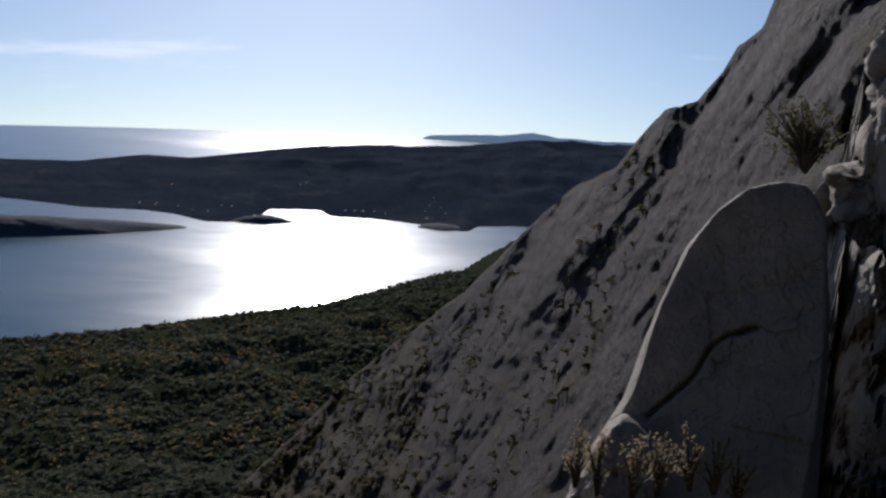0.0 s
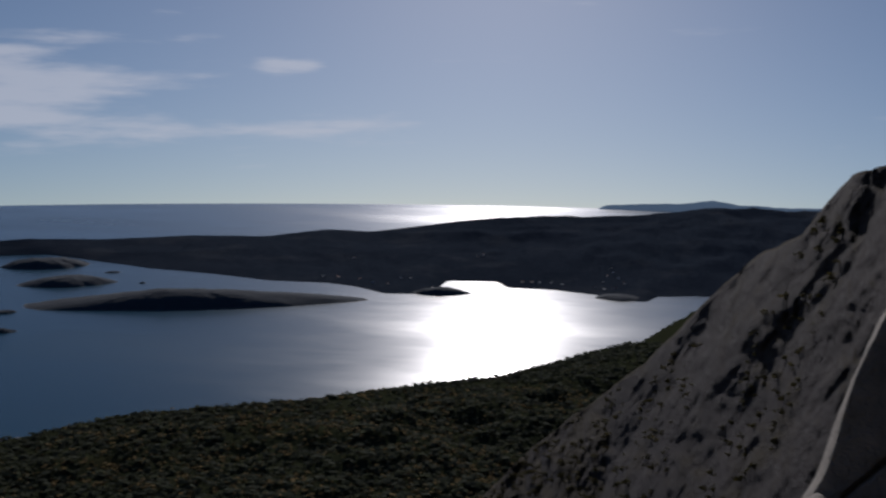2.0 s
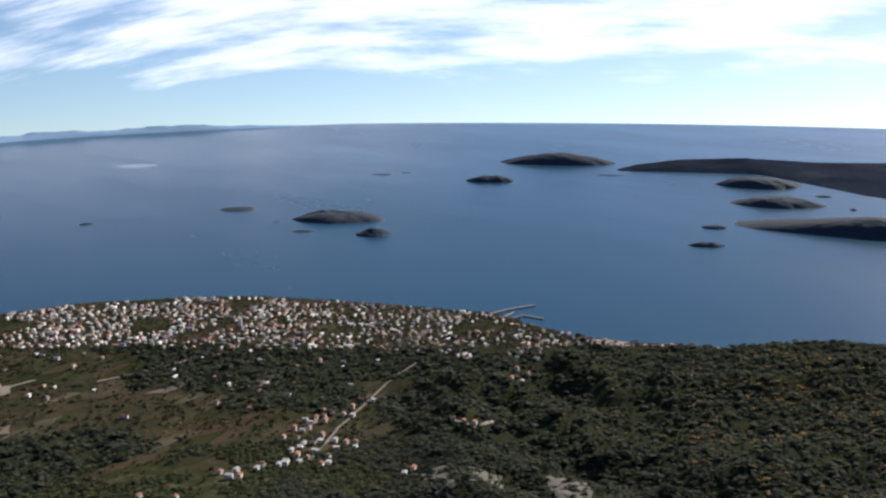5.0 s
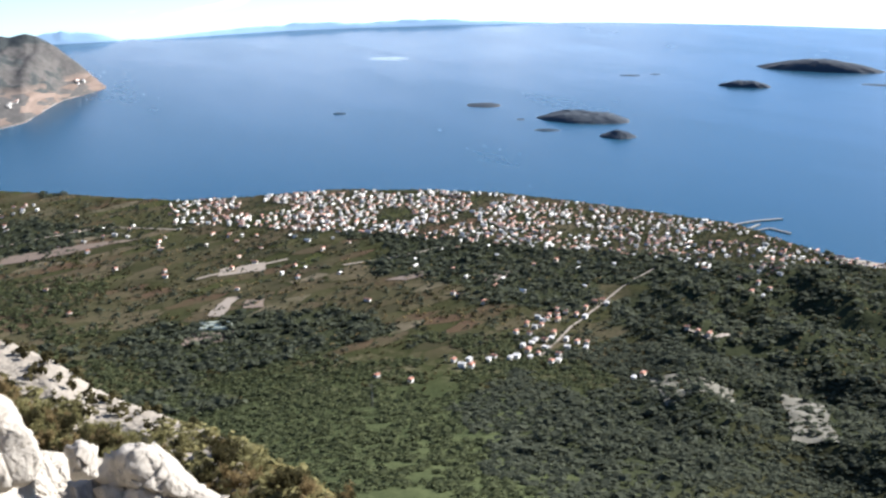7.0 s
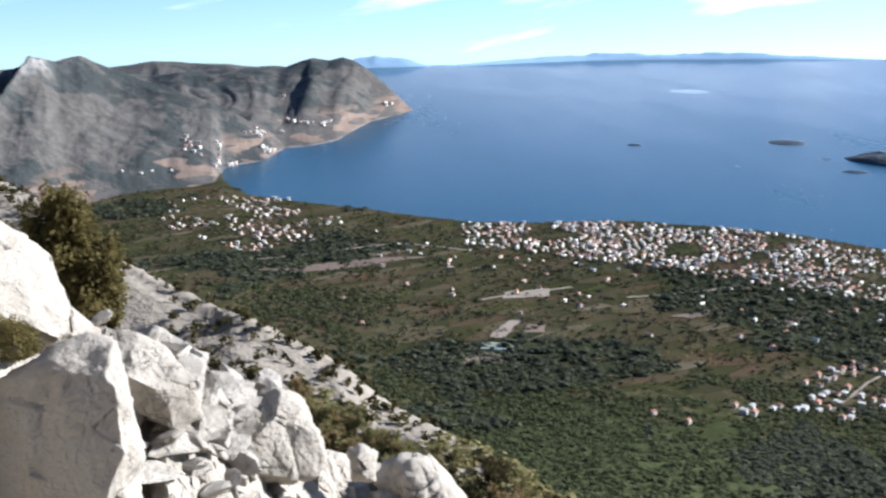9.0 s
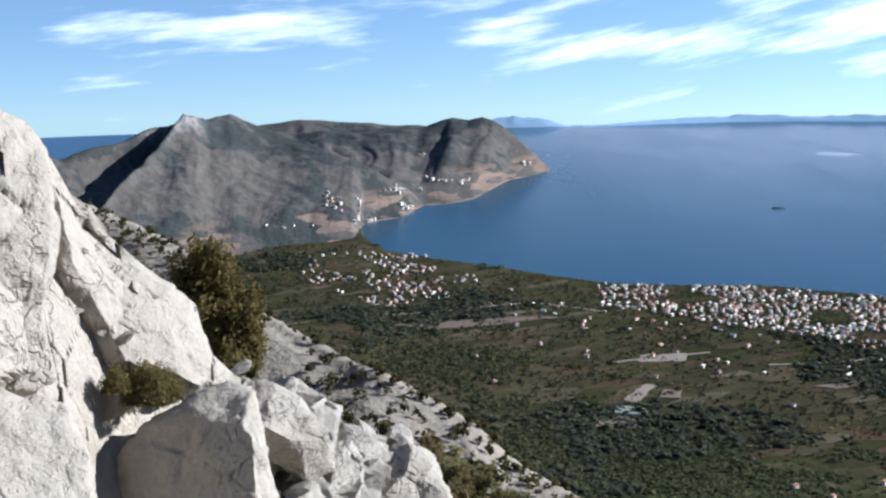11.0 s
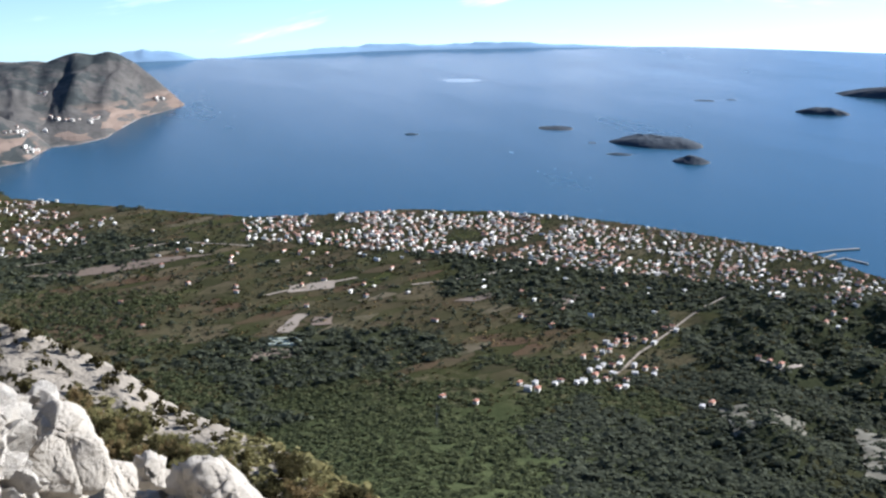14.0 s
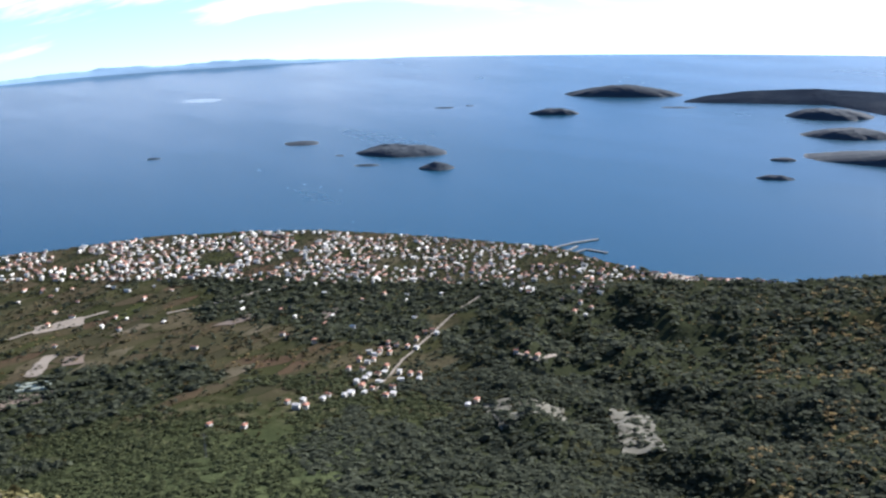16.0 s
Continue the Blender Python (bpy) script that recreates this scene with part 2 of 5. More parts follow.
def hazy_island_look(N, co):
    """Low hills under dark pine, with bare pale rock along the waterline. Blue haze is mixed into the pine's colour."""
    mid, fine = N.noise(co, 0.012, 5.0, 0.65), N.noise(co, 0.10, 4.0, 0.7)
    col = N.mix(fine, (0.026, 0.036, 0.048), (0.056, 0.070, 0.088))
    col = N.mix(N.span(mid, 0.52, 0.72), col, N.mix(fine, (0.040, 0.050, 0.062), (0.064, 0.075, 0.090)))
    z = N.add("ShaderNodeSeparateXYZ", {0: N.add("ShaderNodeNewGeometry").outputs["Position"]}).outputs[2]
    col = N.mix(N.span(N.math("ADD", z, N.math("MULTIPLY", mid, 3.0)), 2.6, 1.9), col, N.mix(fine, (0.085, 0.082, 0.076), (0.15, 0.145, 0.135)))
    return col, 0.95, fine, 2.0, {"Specular IOR Level": 0.1}


def hazy_hill_look(N, co):
    """Wooded hills across the bay, with blue haze put into the colour; darker than the islands."""
    mid, fine = N.noise(co, 0.006, 5.0, 0.65), N.noise(co, 0.06, 5.0, 0.75)
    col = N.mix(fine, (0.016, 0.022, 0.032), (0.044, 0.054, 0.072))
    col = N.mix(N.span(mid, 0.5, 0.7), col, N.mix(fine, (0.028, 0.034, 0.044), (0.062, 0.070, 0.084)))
    return col, 0.95, fine, 4.0, {"Specular IOR Level": 0.0}


def range_look(N, co):
    """Grey limestone mountains: pale rock on the crests, dark scrub in the folds, red terraces low down by the sea."""
    big, mid, fine = N.noise(co, 0.0035, 4.0), N.noise(co, 0.014, 6.0, 0.68), N.noise(co, 0.12, 4.0, 0.7)
    scrub = N.mix(mid, (0.070, 0.065, 0.060), (0.140, 0.128, 0.116))
    stone = N.mix(fine, (0.22, 0.21, 0.20), (0.42, 0.40, 0.38))
    geo = N.add("ShaderNodeNewGeometry")
    z = N.add("ShaderNodeSeparateXYZ", {0: geo.outputs["Position"]}).outputs[2]
    slope = N.add("ShaderNodeSeparateXYZ", {0: geo.outputs["Normal"]}).outputs[2]
    scrub = N.mix(N.span(N.noise(co, 0.05, 4.0, 0.75), 0.42, 0.6, 0.0, 0.4), scrub, (0.044, 0.046, 0.042))
    rocky = N.math("ADD", N.math("ADD", N.math("MULTIPLY", mid, 1.0), N.span(z, 130, 225, 0.0, 0.28)), N.span(slope, 0.85, 0.6, 0.0, 0.12))
    col = N.mix(N.span(rocky, 0.66, 0.94), scrub, stone)
    wood = N.span(N.math("ADD", big, N.math("MULTIPLY", mid, 0.7)), 0.82, 0.92)
    col = N.mix(N.math("MULTIPLY", wood, 0.85), col, (0.036, 0.044, 0.044))
    terrace = N.add("ShaderNodeTexVoronoi", {"Vector": N.add("ShaderNodeVectorMath", {0: co, 1: (0.018, 0.018, 0.12)}, operation="MULTIPLY").outputs[0], "Scale": 1.0}).outputs["Color"]
    plot = N.add("ShaderNodeSeparateColor", {0: terrace}).outputs[0]
    red = N.math("MULTIPLY", N.span(z, 58, 26), N.span(N.math("ADD", N.math("MULTIPLY", N.noise(co, 0.006, 3.0), 1.0), N.math("MULTIPLY", plot, 0.28)), 0.655, 0.72))
    col = N.mix(red, col, N.mix(plot, (0.10, 0.074, 0.058), (0.21, 0.158, 0.126)))
    shore = N.math("MULTIPLY", N.span(N.math("ADD", z, N.math("MULTIPLY", mid, 5.0)), 3.8, 3.0), N.span(N.noise(co, 0.011, 3.0, 0.6), 0.42, 0.62, 0.05, 0.9))
    col = N.mix(shore, col, N.mix(fine, (0.20, 0.18, 0.155), (0.36, 0.33, 0.29)))
    return col, 0.95, fine, 3.0, {"Specular IOR Level": 0.1}


def haze_glow_look(N, co):
    # blue haze put into the colour, with a faint glow added
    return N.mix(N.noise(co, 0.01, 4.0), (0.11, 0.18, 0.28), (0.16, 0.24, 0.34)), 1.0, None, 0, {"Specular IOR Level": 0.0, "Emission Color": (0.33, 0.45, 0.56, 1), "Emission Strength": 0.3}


MAT = {}
for key, fn in (("sea", sea_look), ("land", land_look), ("island", hazy_island_look), ("hazy_hill", hazy_hill_look), ("range", range_look), ("distance", haze_glow_look), ("cliff", shaded_cliff_look), ("limestone", limestone_look((0.265, 0.238, 0.200), (0.415, 0.377, 0.322), (0.165, 0.146, 0.122), (0.29, 0.260, 0.220))), ("broken", limestone_look((0.44, 0.402, 0.345), (0.64, 0.59, 0.52), (0.30, 0.277, 0.243), (0.46, 0.427, 0.38))), ("weathered", limestone_look((0.19, 0.170, 0.148), (0.33, 0.295, 0.258), (0.10, 0.091, 0.082), (0.22, 0.20, 0.178))),
                ("pine", leaf_look((0.046, 0.053, 0.036), (0.112, 0.120, 0.078))), ("maquis", leaf_look((0.055, 0.064, 0.031), (0.116, 0.128, 0.060))), ("tawny", leaf_look((0.140, 0.132, 0.058), (0.31, 0.275, 0.125))),
                ("scrub", leaf_look((0.038, 0.036, 0.015), (0.105, 0.088, 0.042))), ("autumn", leaf_look((0.162, 0.120, 0.055), (0.35, 0.265, 0.135))),
                ("juniper", leaf_look((0.08, 0.070, 0.024), (0.24, 0.195, 0.08))), ("straw", leaf_look((0.20, 0.16, 0.09), (0.42, 0.36, 0.24))),
                ("bark", plain_look((0.05, 0.04, 0.03), (0.12, 0.09, 0.07), 9.0)), ("white_wall", plain_look((0.54, 0.50, 0.44), (0.80, 0.76, 0.68), 0.4)),
                ("cream_wall", plain_look((0.55, 0.46, 0.34), (0.72, 0.62, 0.48), 0.4)), ("tiles", plain_look((0.22, 0.085, 0.05), (0.42, 0.19, 0.12), 0.8)),
                ("grey_roof", plain_look((0.30, 0.29, 0.28), (0.5, 0.48, 0.46), 0.6)), ("glass", plain_look((0.02, 0.025, 0.03), (0.05, 0.06, 0.07), 0.3, 0.15)),
                ("track", plain_look((0.13, 0.105, 0.08), (0.25, 0.205, 0.155), 0.12)), ("soil", plain_look((0.075, 0.052, 0.036), (0.15, 0.105, 0.07), 0.06)),
                ("meadow", plain_look((0.030, 0.030, 0.015), (0.115, 0.098, 0.062), 0.09)), ("quay", plain_look((0.14, 0.135, 0.125), (0.24, 0.23, 0.21), 0.3)),
                ("foil", plain_look((0.34, 0.37, 0.28), (0.46, 0.48, 0.38), 0.3, 0.6))):
    MAT[key] = material(key, fn)


# ---- land and sea ----
def hashed(ix, iy, seed):
    h = (ix.astype(np.int64) * 374761393 + iy.astype(np.int64) * 668265263 + seed * 2147483647) & 0xFFFFFFFF
    h = ((h ^ (h >> 13)) * 1274126177) & 0xFFFFFFFF
    return ((h ^ (h >> 16)) & 0xFFFF) / 65535.0


def value_noise(x, y, seed=0):
    ix, iy = np.floor(x), np.floor(y)
    fx, fy = x - ix, y - iy
    fx, fy = fx * fx * (3 - 2 * fx), fy * fy * (3 - 2 * fy)
    a, b = hashed(ix, iy, seed), hashed(ix + 1, iy, seed)
    c, d = hashed(ix, iy + 1, seed), hashed(ix + 1, iy + 1, seed)
    return (a + (b - a) * fx) * (1 - fy) + (c + (d - c) * fx) * fy


def fbm(x, y, octaves=5, seed=0, ridged=False):
    """Fractal noise about 0, from -1 to 1; ridged: sharp crests."""
    total, amp, norm = np.zeros(np.shape(x)), 1.0, 0.0
    for i in range(octaves):
        n = value_noise(x * 2 ** i + 17.3 * i, y * 2 ** i - 9.1 * i, seed + i) * 2 - 1
        total = total + amp * ((1 - 2 * np.abs(n)) if ridged else n)
        norm += amp
        amp *= 0.5
    return total / norm


def smooth(v, a, b):
    t = np.clip((np.asarray(v, float) - a) / (b - a), 0, 1)
    return t * t * (3 - 2 * t)


def along(table, v):
    """A value read off a short table of (place, value), with no sharp corners."""
    xs, ys = np.array(sorted(table)).T
    return np.interp(v, xs, ys)


def part(name, bm, mat, parent=None, label=""):
    """One mesh object out of a bmesh, under a thing or a part."""
    me = bpy.data.meshes.new(name)
    bm.to_mesh(me)
    bm.free()
    ob = new(name, me)
    if mat is not None:
        me.materials.append(mat)
    if parent is not None:
        ob.parent = parent
    return tagged(ob, label) if label else ob


def sheet(name, verts, faces, mat, flat=False):
    """One mesh object out of arrays of points and faces."""
    verts, faces = np.asarray(verts, np.float32), np.asarray(faces, np.int32)
    n = faces.shape[1]
    me = bpy.data.meshes.new(name)
    me.vertices.add(len(verts))
    me.vertices.foreach_set("co", verts.ravel())
    me.loops.add(faces.size)
    me.loops.foreach_set("vertex_index", faces.ravel())
    me.polygons.add(len(faces))
    me.polygons.foreach_set("loop_start", np.arange(0, faces.size, n, dtype=np.int32))
    me.polygons.foreach_set("use_smooth", np.full(len(faces), not flat))
    me.update(calc_edges=True)
    me.materials.append(mat)
    return new(name, me)


def polar_sheet(name, az, r, z, mat, closed=False):
    """A sheet of land on a grid of compass and distance: r and z by [compass, ring]."""
    a = np.radians(az)[:, None]
    pts = np.stack([-np.sin(a) * r, np.cos(a) * r, z], -1).reshape(-1, 3)
    na, nr = r.shape
    i = np.arange(na if closed else na - 1)[:, None] * nr + np.arange(nr - 1)[None]
    j = (i + nr) % (na * nr)
    faces = np.stack([i, i + 1, j + 1, j], -1).reshape(-1, 4)
    if closed:
        faces = np.concatenate([faces, [(0, k * nr, (k + 1) * nr, (k + 2) * nr) for k in range(1, na - 2, 2)]])
    return sheet(name, pts, faces, mat)


SHORE = [(-180, 900), (-40, 2600), (-4.6, 2500), (-3.5, 2320), (-1.7, 2076), (0.1, 2006), (2.8, 1866), (5.8, 1748), (10.3, 1682), (16, 1601), (21.4, 1570), (24.4, 1566),
         (28, 1521), (30.4, 1484), (35.6, 1481), (37.7, 1503), (39.8, 1545), (42.8, 1627), (46, 1655), (51, 1712), (55, 1757), (59.4, 1780), (64, 1785), (68, 1760),
         (72, 1755), (75, 1800), (78, 1863), (81, 1921), (83.8, 1996), (84.9, 2110), (85.6, 2600), (88, 3200), (120, 3200), (180, 900)]
# the spur to the east: its crest's elevation seen from the lookout, compass by compass, its distance, and how it falls towards the lookout
SPUR_EL = [(-180, -60), (40, -60), (56, -42), (61, -33), (64, -29.4), (67, -27.6), (70.2, -25.8), (73, -24.6), (75.6, -23.6), (77, -22.9), (79.2, -21), (82.3, -19.5), (85.3, -18.1), (88.2, -16.5), (91.1, -14.8), (93.7, -11.9),
           (96.4, -10.2), (99, -9.1), (101, -8.4), (110, -2), (130, 10), (180, 10)]
SPUR_R = [(-180, 40), (60, 60), (68, 95), (77, 130), (85, 150), (93, 200), (99, 260), (110, 200), (180, 60)]
SPUR_FALL = [(-180, -0.3), (60, -0.3), (70, -0.2), (80, -0.05), (90, 0.02), (100, 0.08), (180, 0.2)]


FOOT = [(-180, 900), (-40, 2600), (75, 2600), (84.9, 2110), (95, 2150), (120, 2200), (180, 900)]


def ground_height(az, r):
    """The height of the mainland at compass az and distance r."""
    az, r = np.broadcast_arrays(np.asarray(az, float), np.asarray(r, float))
    rs = along(SHORE, az)
    x, y = -np.sin(np.radians(az)) * r, np.cos(np.radians(az)) * r
    u = r / rs
    low = np.clip(1 - r / np.minimum(rs, along(FOOT, az)), 0, 1)
    z = 372 * low ** 3.2 + 34 * low + 1.6
    z = np.where(az > 85, np.maximum(z, 7 * smooth(az, 85, 89)), z)
    roll = smooth(u, 0.12, 0.4) * smooth(1 - u, 0.01, 0.25) * (1 - 0.8 * smooth(az, 83, 87) * smooth(r, 1300, 1700))
    z = z + 9 * roll * fbm(x / 260, y / 260, 5, 3)
    # hummocks under the western woods
    z = z + 24 * smooth(u, 0.4, 0.5) * smooth(1 - u, 0.03, 0.14) * smooth(-az, -50, -43) * (0.3 + fbm(x / 95, y / 95, 3, 6))
    z = np.where(u < 0.985, np.maximum(z, 2.5), z)
    rc, ec, fall = along(SPUR_R, az), along(SPUR_EL, az), along(SPUR_FALL, az)
    zc = EYE + rc * np.tan(np.radians(ec))
    crest = np.where(r < rc, zc - fall * (rc - r), zc - 0.95 * (r - rc))
    crest = crest + 0.014 * np.minimum(rc, r + 10) * fbm(x / (rc * 0.1), y / (rc * 0.1), 6, 11)
    z = np.maximum(z, crest)
    # the crag that carries the lookout
    knob = EYE - 1.65 - 1.12 * np.maximum(r - 0.9, 0) + 0.10 * np.minimum(r, 12) * fbm(x / 2.5, y / 2.5, 5, 15) * smooth(r, 0.8, 2)
    z = np.where(r < 40, np.maximum(z, knob), z)
    z = np.where(r < 60, np.minimum(z, EYE - 1.65 + 0.8 * np.maximum(r - 1.2, 0)), z)
    return np.where(u > 1, -0.06 * (r - rs) - 0.5, z)


AZ = np.concatenate([np.arange(-180, -38, 4.0), np.arange(-38, 112, 0.28), np.arange(112, 180, 4.0)])
RINGS = np.concatenate([[0.02], np.geomspace(0.5, 60, 48)[:-1], np.geomspace(60, 400, 120)[:-1], np.linspace(400, 2300, 170)[:-1], np.linspace(2300, 3300, 12)])
rr = np.broadcast_to(RINGS[None], (len(AZ), len(RINGS)))
GROUND_Z = ground_height(AZ[:, None], rr)
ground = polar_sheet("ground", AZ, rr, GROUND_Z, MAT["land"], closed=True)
tagged(ground, "stony mountainside falling to a scrub-covered coastal plain", "ground", kind="structure")

# the sea, to its horizon
SEA_EDGE = [(-180, 4900), (50, 4900), (60, 4690), (66, 4550), (72, 4320), (80, 4210), (110, 4210), (140, 4900), (180, 4900)]
sea_az = np.arange(-180, 180, 2.0)
sea_r = along(SEA_EDGE, sea_az)[:, None] * np.concatenate([[0.01], np.linspace(0.1, 1.0, 28)])[None]
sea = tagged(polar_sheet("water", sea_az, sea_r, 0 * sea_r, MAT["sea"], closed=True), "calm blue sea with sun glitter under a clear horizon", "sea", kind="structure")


STRIPS = {}


def eased(values, width):
    """A row of values with its corners rounded off."""
    k = np.hanning(2 * width + 3)[1:-1]
    return np.convolve(np.pad(values, width, mode="edge"), k / k.sum(), "valid")


def land_strip(name, front, crest, height, mat, seed, step=0.15, rough=0.16, back=150.0, folds=0.01, rows=44, ease=2, foot=0.85, lumps=0.0, gully=0.0, gully_wide=1.4, spur=None):
    """A stretch of hills: tables by compass of where its shore lies, where its crest lies and the crest's elevation seen from the lookout."""
    a = np.arange(front[0][0], front[-1][0] + step, step)
    rf, rc, e = eased(along(front, a), ease), eased(along(crest, a), 8), eased(along(height, a), ease)
    zc = EYE + rc * np.tan(np.radians(e))
    v = np.concatenate([np.linspace(-0.06, 1, rows), 1 + np.linspace(0.05, 1, 9)])[None]
    r = np.where(v <= 1, rf[:, None] + v * (rc - rf)[:, None], rc[:, None] + (v - 1) * back * np.clip(zc / 60.0, 0.04, 1.0)[:, None])
    x, y = -np.sin(np.radians(a))[:, None] * r, np.cos(np.radians(a))[:, None] * r
    shape = np.where(v <= 1, np.sign(v) * np.abs(v) ** foot, 1 - (v - 1) * 1.15)
    z = zc[:, None] * shape
    inner = np.clip(np.minimum(v, 1.0) * (1 - np.clip(v, 0, 1) ** 6) * 3.2, 0, 1)
    z = z + zc[:, None] * rough * inner * fbm(x * folds * 0.5, y * folds * 0.5, 6, seed, True)
    z = z + zc[:, None] * 0.10 * smooth(v, 0.2, 0.8) * fbm(x * 0.004, y * 0.004, 3, seed + 60)
    z = z + zc[:, None] * 0.03 * smooth(v, 0.1, 0.5) * fbm(x * 0.02, y * 0.02, 4, seed + 40)
    z = z + zc[:, None] * lumps * smooth(v, 0.3, 0.9) * fbm(x * 0.011, y * 0.011, 4, seed + 80)
    if gully:
        # ravines that run down from the crest, branching
        w = a[:, None] / gully_wide + 0.9 * fbm(x * 0.0022, y * 0.0022, 3, seed + 90) + 0.5 * np.clip(v, 0, 1)
        cut = 0.7 * np.abs(fbm(w, 0.55 * np.clip(v, 0, 1.2) + 0 * w, 2, seed + 91)) ** 0.8 + 0.3 * np.abs(fbm(w * 2.7, 1.6 * v + 0 * w, 2, seed + 92))
        z = z + zc[:, None] * gully * smooth(v, 0.03, 0.4) * (1 - 0.9 * smooth(v, 0.75, 1.0)) * (cut - 0.25)
    if spur is not None:
        # a rocky rib that comes down from the crest, with a steep shaded flank on its far side
        at, slant, high, wide = spur
        off = a[:, None] - at - slant * (1 - np.clip(v, 0, 1)) - 0.35 * fbm(x * 0.01, y * 0.01, 4, seed + 95)
        fade = smooth(v, 0.1, 0.35) * (1 - smooth(v, 0.93, 1.0))
        z = z + zc[:, None] * fade * (high * np.exp(-np.abs(off) / wide) - 1.6 * high * smooth(off, 0.0, 1.6) * (1 - smooth(off, 3.0, 7.0)))
    z = np.where(zc[:, None] < 0, -np.abs(z) - 1.0, z)
    ob = polar_sheet(name, a, r, z, mat)
    STRIPS[ob.name] = (a, r, z)
    return ob


COAST_K = [(-22, 2650), (-4.3, 2628), (-2.2, 2590), (-1.9, 2512), (-1.0, 2515), (0.9, 2582), (3.2, 2633), (5.6, 2645), (5.9, 2735), (8.8, 2735), (9.1, 2600), (9.8, 2530), (12, 2534), (13.5, 2633), (15, 2688),
           (18, 2728), (21, 2855), (24, 2965), (26.2, 3105), (29, 3300), (33, 3300), (36.2, 3300)]
CREST_K = [(-22, 3900), (-5, 3800), (5, 3650), (9, 3600), (12.7, 3500), (15, 3550), (18, 3430), (22, 3450), (26.5, 3450), (33, 3420), (36.2, 3340)]
LINE_K = [(-22, -4.8), (-10.4, -4.72), (-7.5, -4.85), (-5, -4.82), (-3, -5.15), (-1.6, -5.3), (1.4, -5.5), (4, -5.5), (5.4, -5.6), (9, -6.04), (12.7, -6.46), (15, -6.36), (18, -6.74),
          (22, -6.7), (26.5, -6.8), (30, -6.73), (33, -6.85), (35, -7.12), (36.2, -7.42)]
far_shore = tagged(land_strip("far_shore", COAST_K, CREST_K, LINE_K, MAT["hazy_hill"], 5, rough=0.22, gully=0.22, gully_wide=2.2), "long low wooded hills across the bay with coves", "hills", kind="structure")

COAST_M = [(74.7, 3060), (75.2, 3040), (76, 2960), (77.3, 2860), (79.1, 2567), (80.5, 2500), (81.8, 2480), (83, 2330), (84.2, 2299), (85.4, 2260), (87, 2300), (90, 2400), (97, 2500)]
CREST_M = [(74.7, 3070), (75.2, 3080), (76, 3080), (78, 3160), (81, 3150), (85, 3120), (90, 3200), (97, 3200)]
LINE_M = [(74.7, -8.3), (75.2, -7.98), (75.8, -7.4), (76.5, -6.7), (77.4, -5.95), (78.2, -5.45), (78.7, -5.32), (79.4, -5.5), (80.3, -5.35), (81.0, -5.6), (82.0, -5.85), (83.5, -5.8), (85, -6.1), (87, -5.95), (88.4, -6.1), (90, -5.75), (97, -6.5)]
mountains = tagged(land_strip("mountain_range", COAST_M, CREST_M, LINE_M, MAT["range"], 23, rough=0.10, folds=0.006, rows=110, back=500, ease=2, step=0.08, foot=1.3, gully=0.24, gully_wide=2.3),
                   "grey-green folded hills falling to a coastal cape", "mountains", kind="structure")
back_range = tagged(land_strip("back_range", [(78, 3300), (92, 3300)], [(78, 3700), (92, 3700)], [(78, -6.4), (80, -6.1), (82, -5.72), (83.2, -5.75), (84.5, -5.58), (86, -5.52), (87.9, -5.36), (89, -5.45), (90.5, -5.6), (92, -5.9)], MAT["range"], 29, rough=0.06, rows=30, back=300, gully=0.2),
                    "pale far ridge behind the coastal hills", "ridge", kind="structure")
COAST_N = [(81.7, 2485), (83, 2335), (84.2, 2303), (85.0, 2262), (85.5, 2085), (88, 2000), (92, 1900), (96, 1800), (100, 1750), (124, 1700)]
CREST_N = [(81.7, 2500), (83, 2480), (84.5, 2480), (86.4, 2500), (88.6, 2560), (90, 2600), (92, 2600), (94, 2480), (96, 2400), (100, 2300), (124, 2200)]
LINE_N = [(81.7, -9.9), (82.6, -9.1), (84, -8.2), (85.4, -7.5), (87.2, -6.9), (88.6, -6.35), (89.9, -5.75), (90.6, -5.55), (91.2, -5.3), (91.7, -5.1), (92.4, -5.25), (92.8, -5.4), (93.45, -5.1), (94.2, -5.35), (95.15, -5.6), (97.4, -6.3), (98.7, -6.6), (100, -7.05), (108, -6.5), (124, -5)]
near_range = tagged(land_strip("near_range", COAST_N, CREST_N, LINE_N, MAT["range"], 27, rough=0.05, folds=0.007, rows=120, back=500, ease=1, step=0.08, foot=1.35, gully=0.10, gully_wide=3.2, spur=(93.6, 9.0, 0.16, 0.8)),
                    "broad grey limestone mountain with a rocky twin peak", "mountains", kind="structure")

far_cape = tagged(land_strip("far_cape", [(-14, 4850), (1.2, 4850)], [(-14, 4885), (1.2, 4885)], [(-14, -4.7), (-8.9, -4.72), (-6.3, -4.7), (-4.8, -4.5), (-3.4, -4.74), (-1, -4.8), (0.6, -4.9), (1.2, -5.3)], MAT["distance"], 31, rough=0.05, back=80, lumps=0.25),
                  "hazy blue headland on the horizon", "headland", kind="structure")
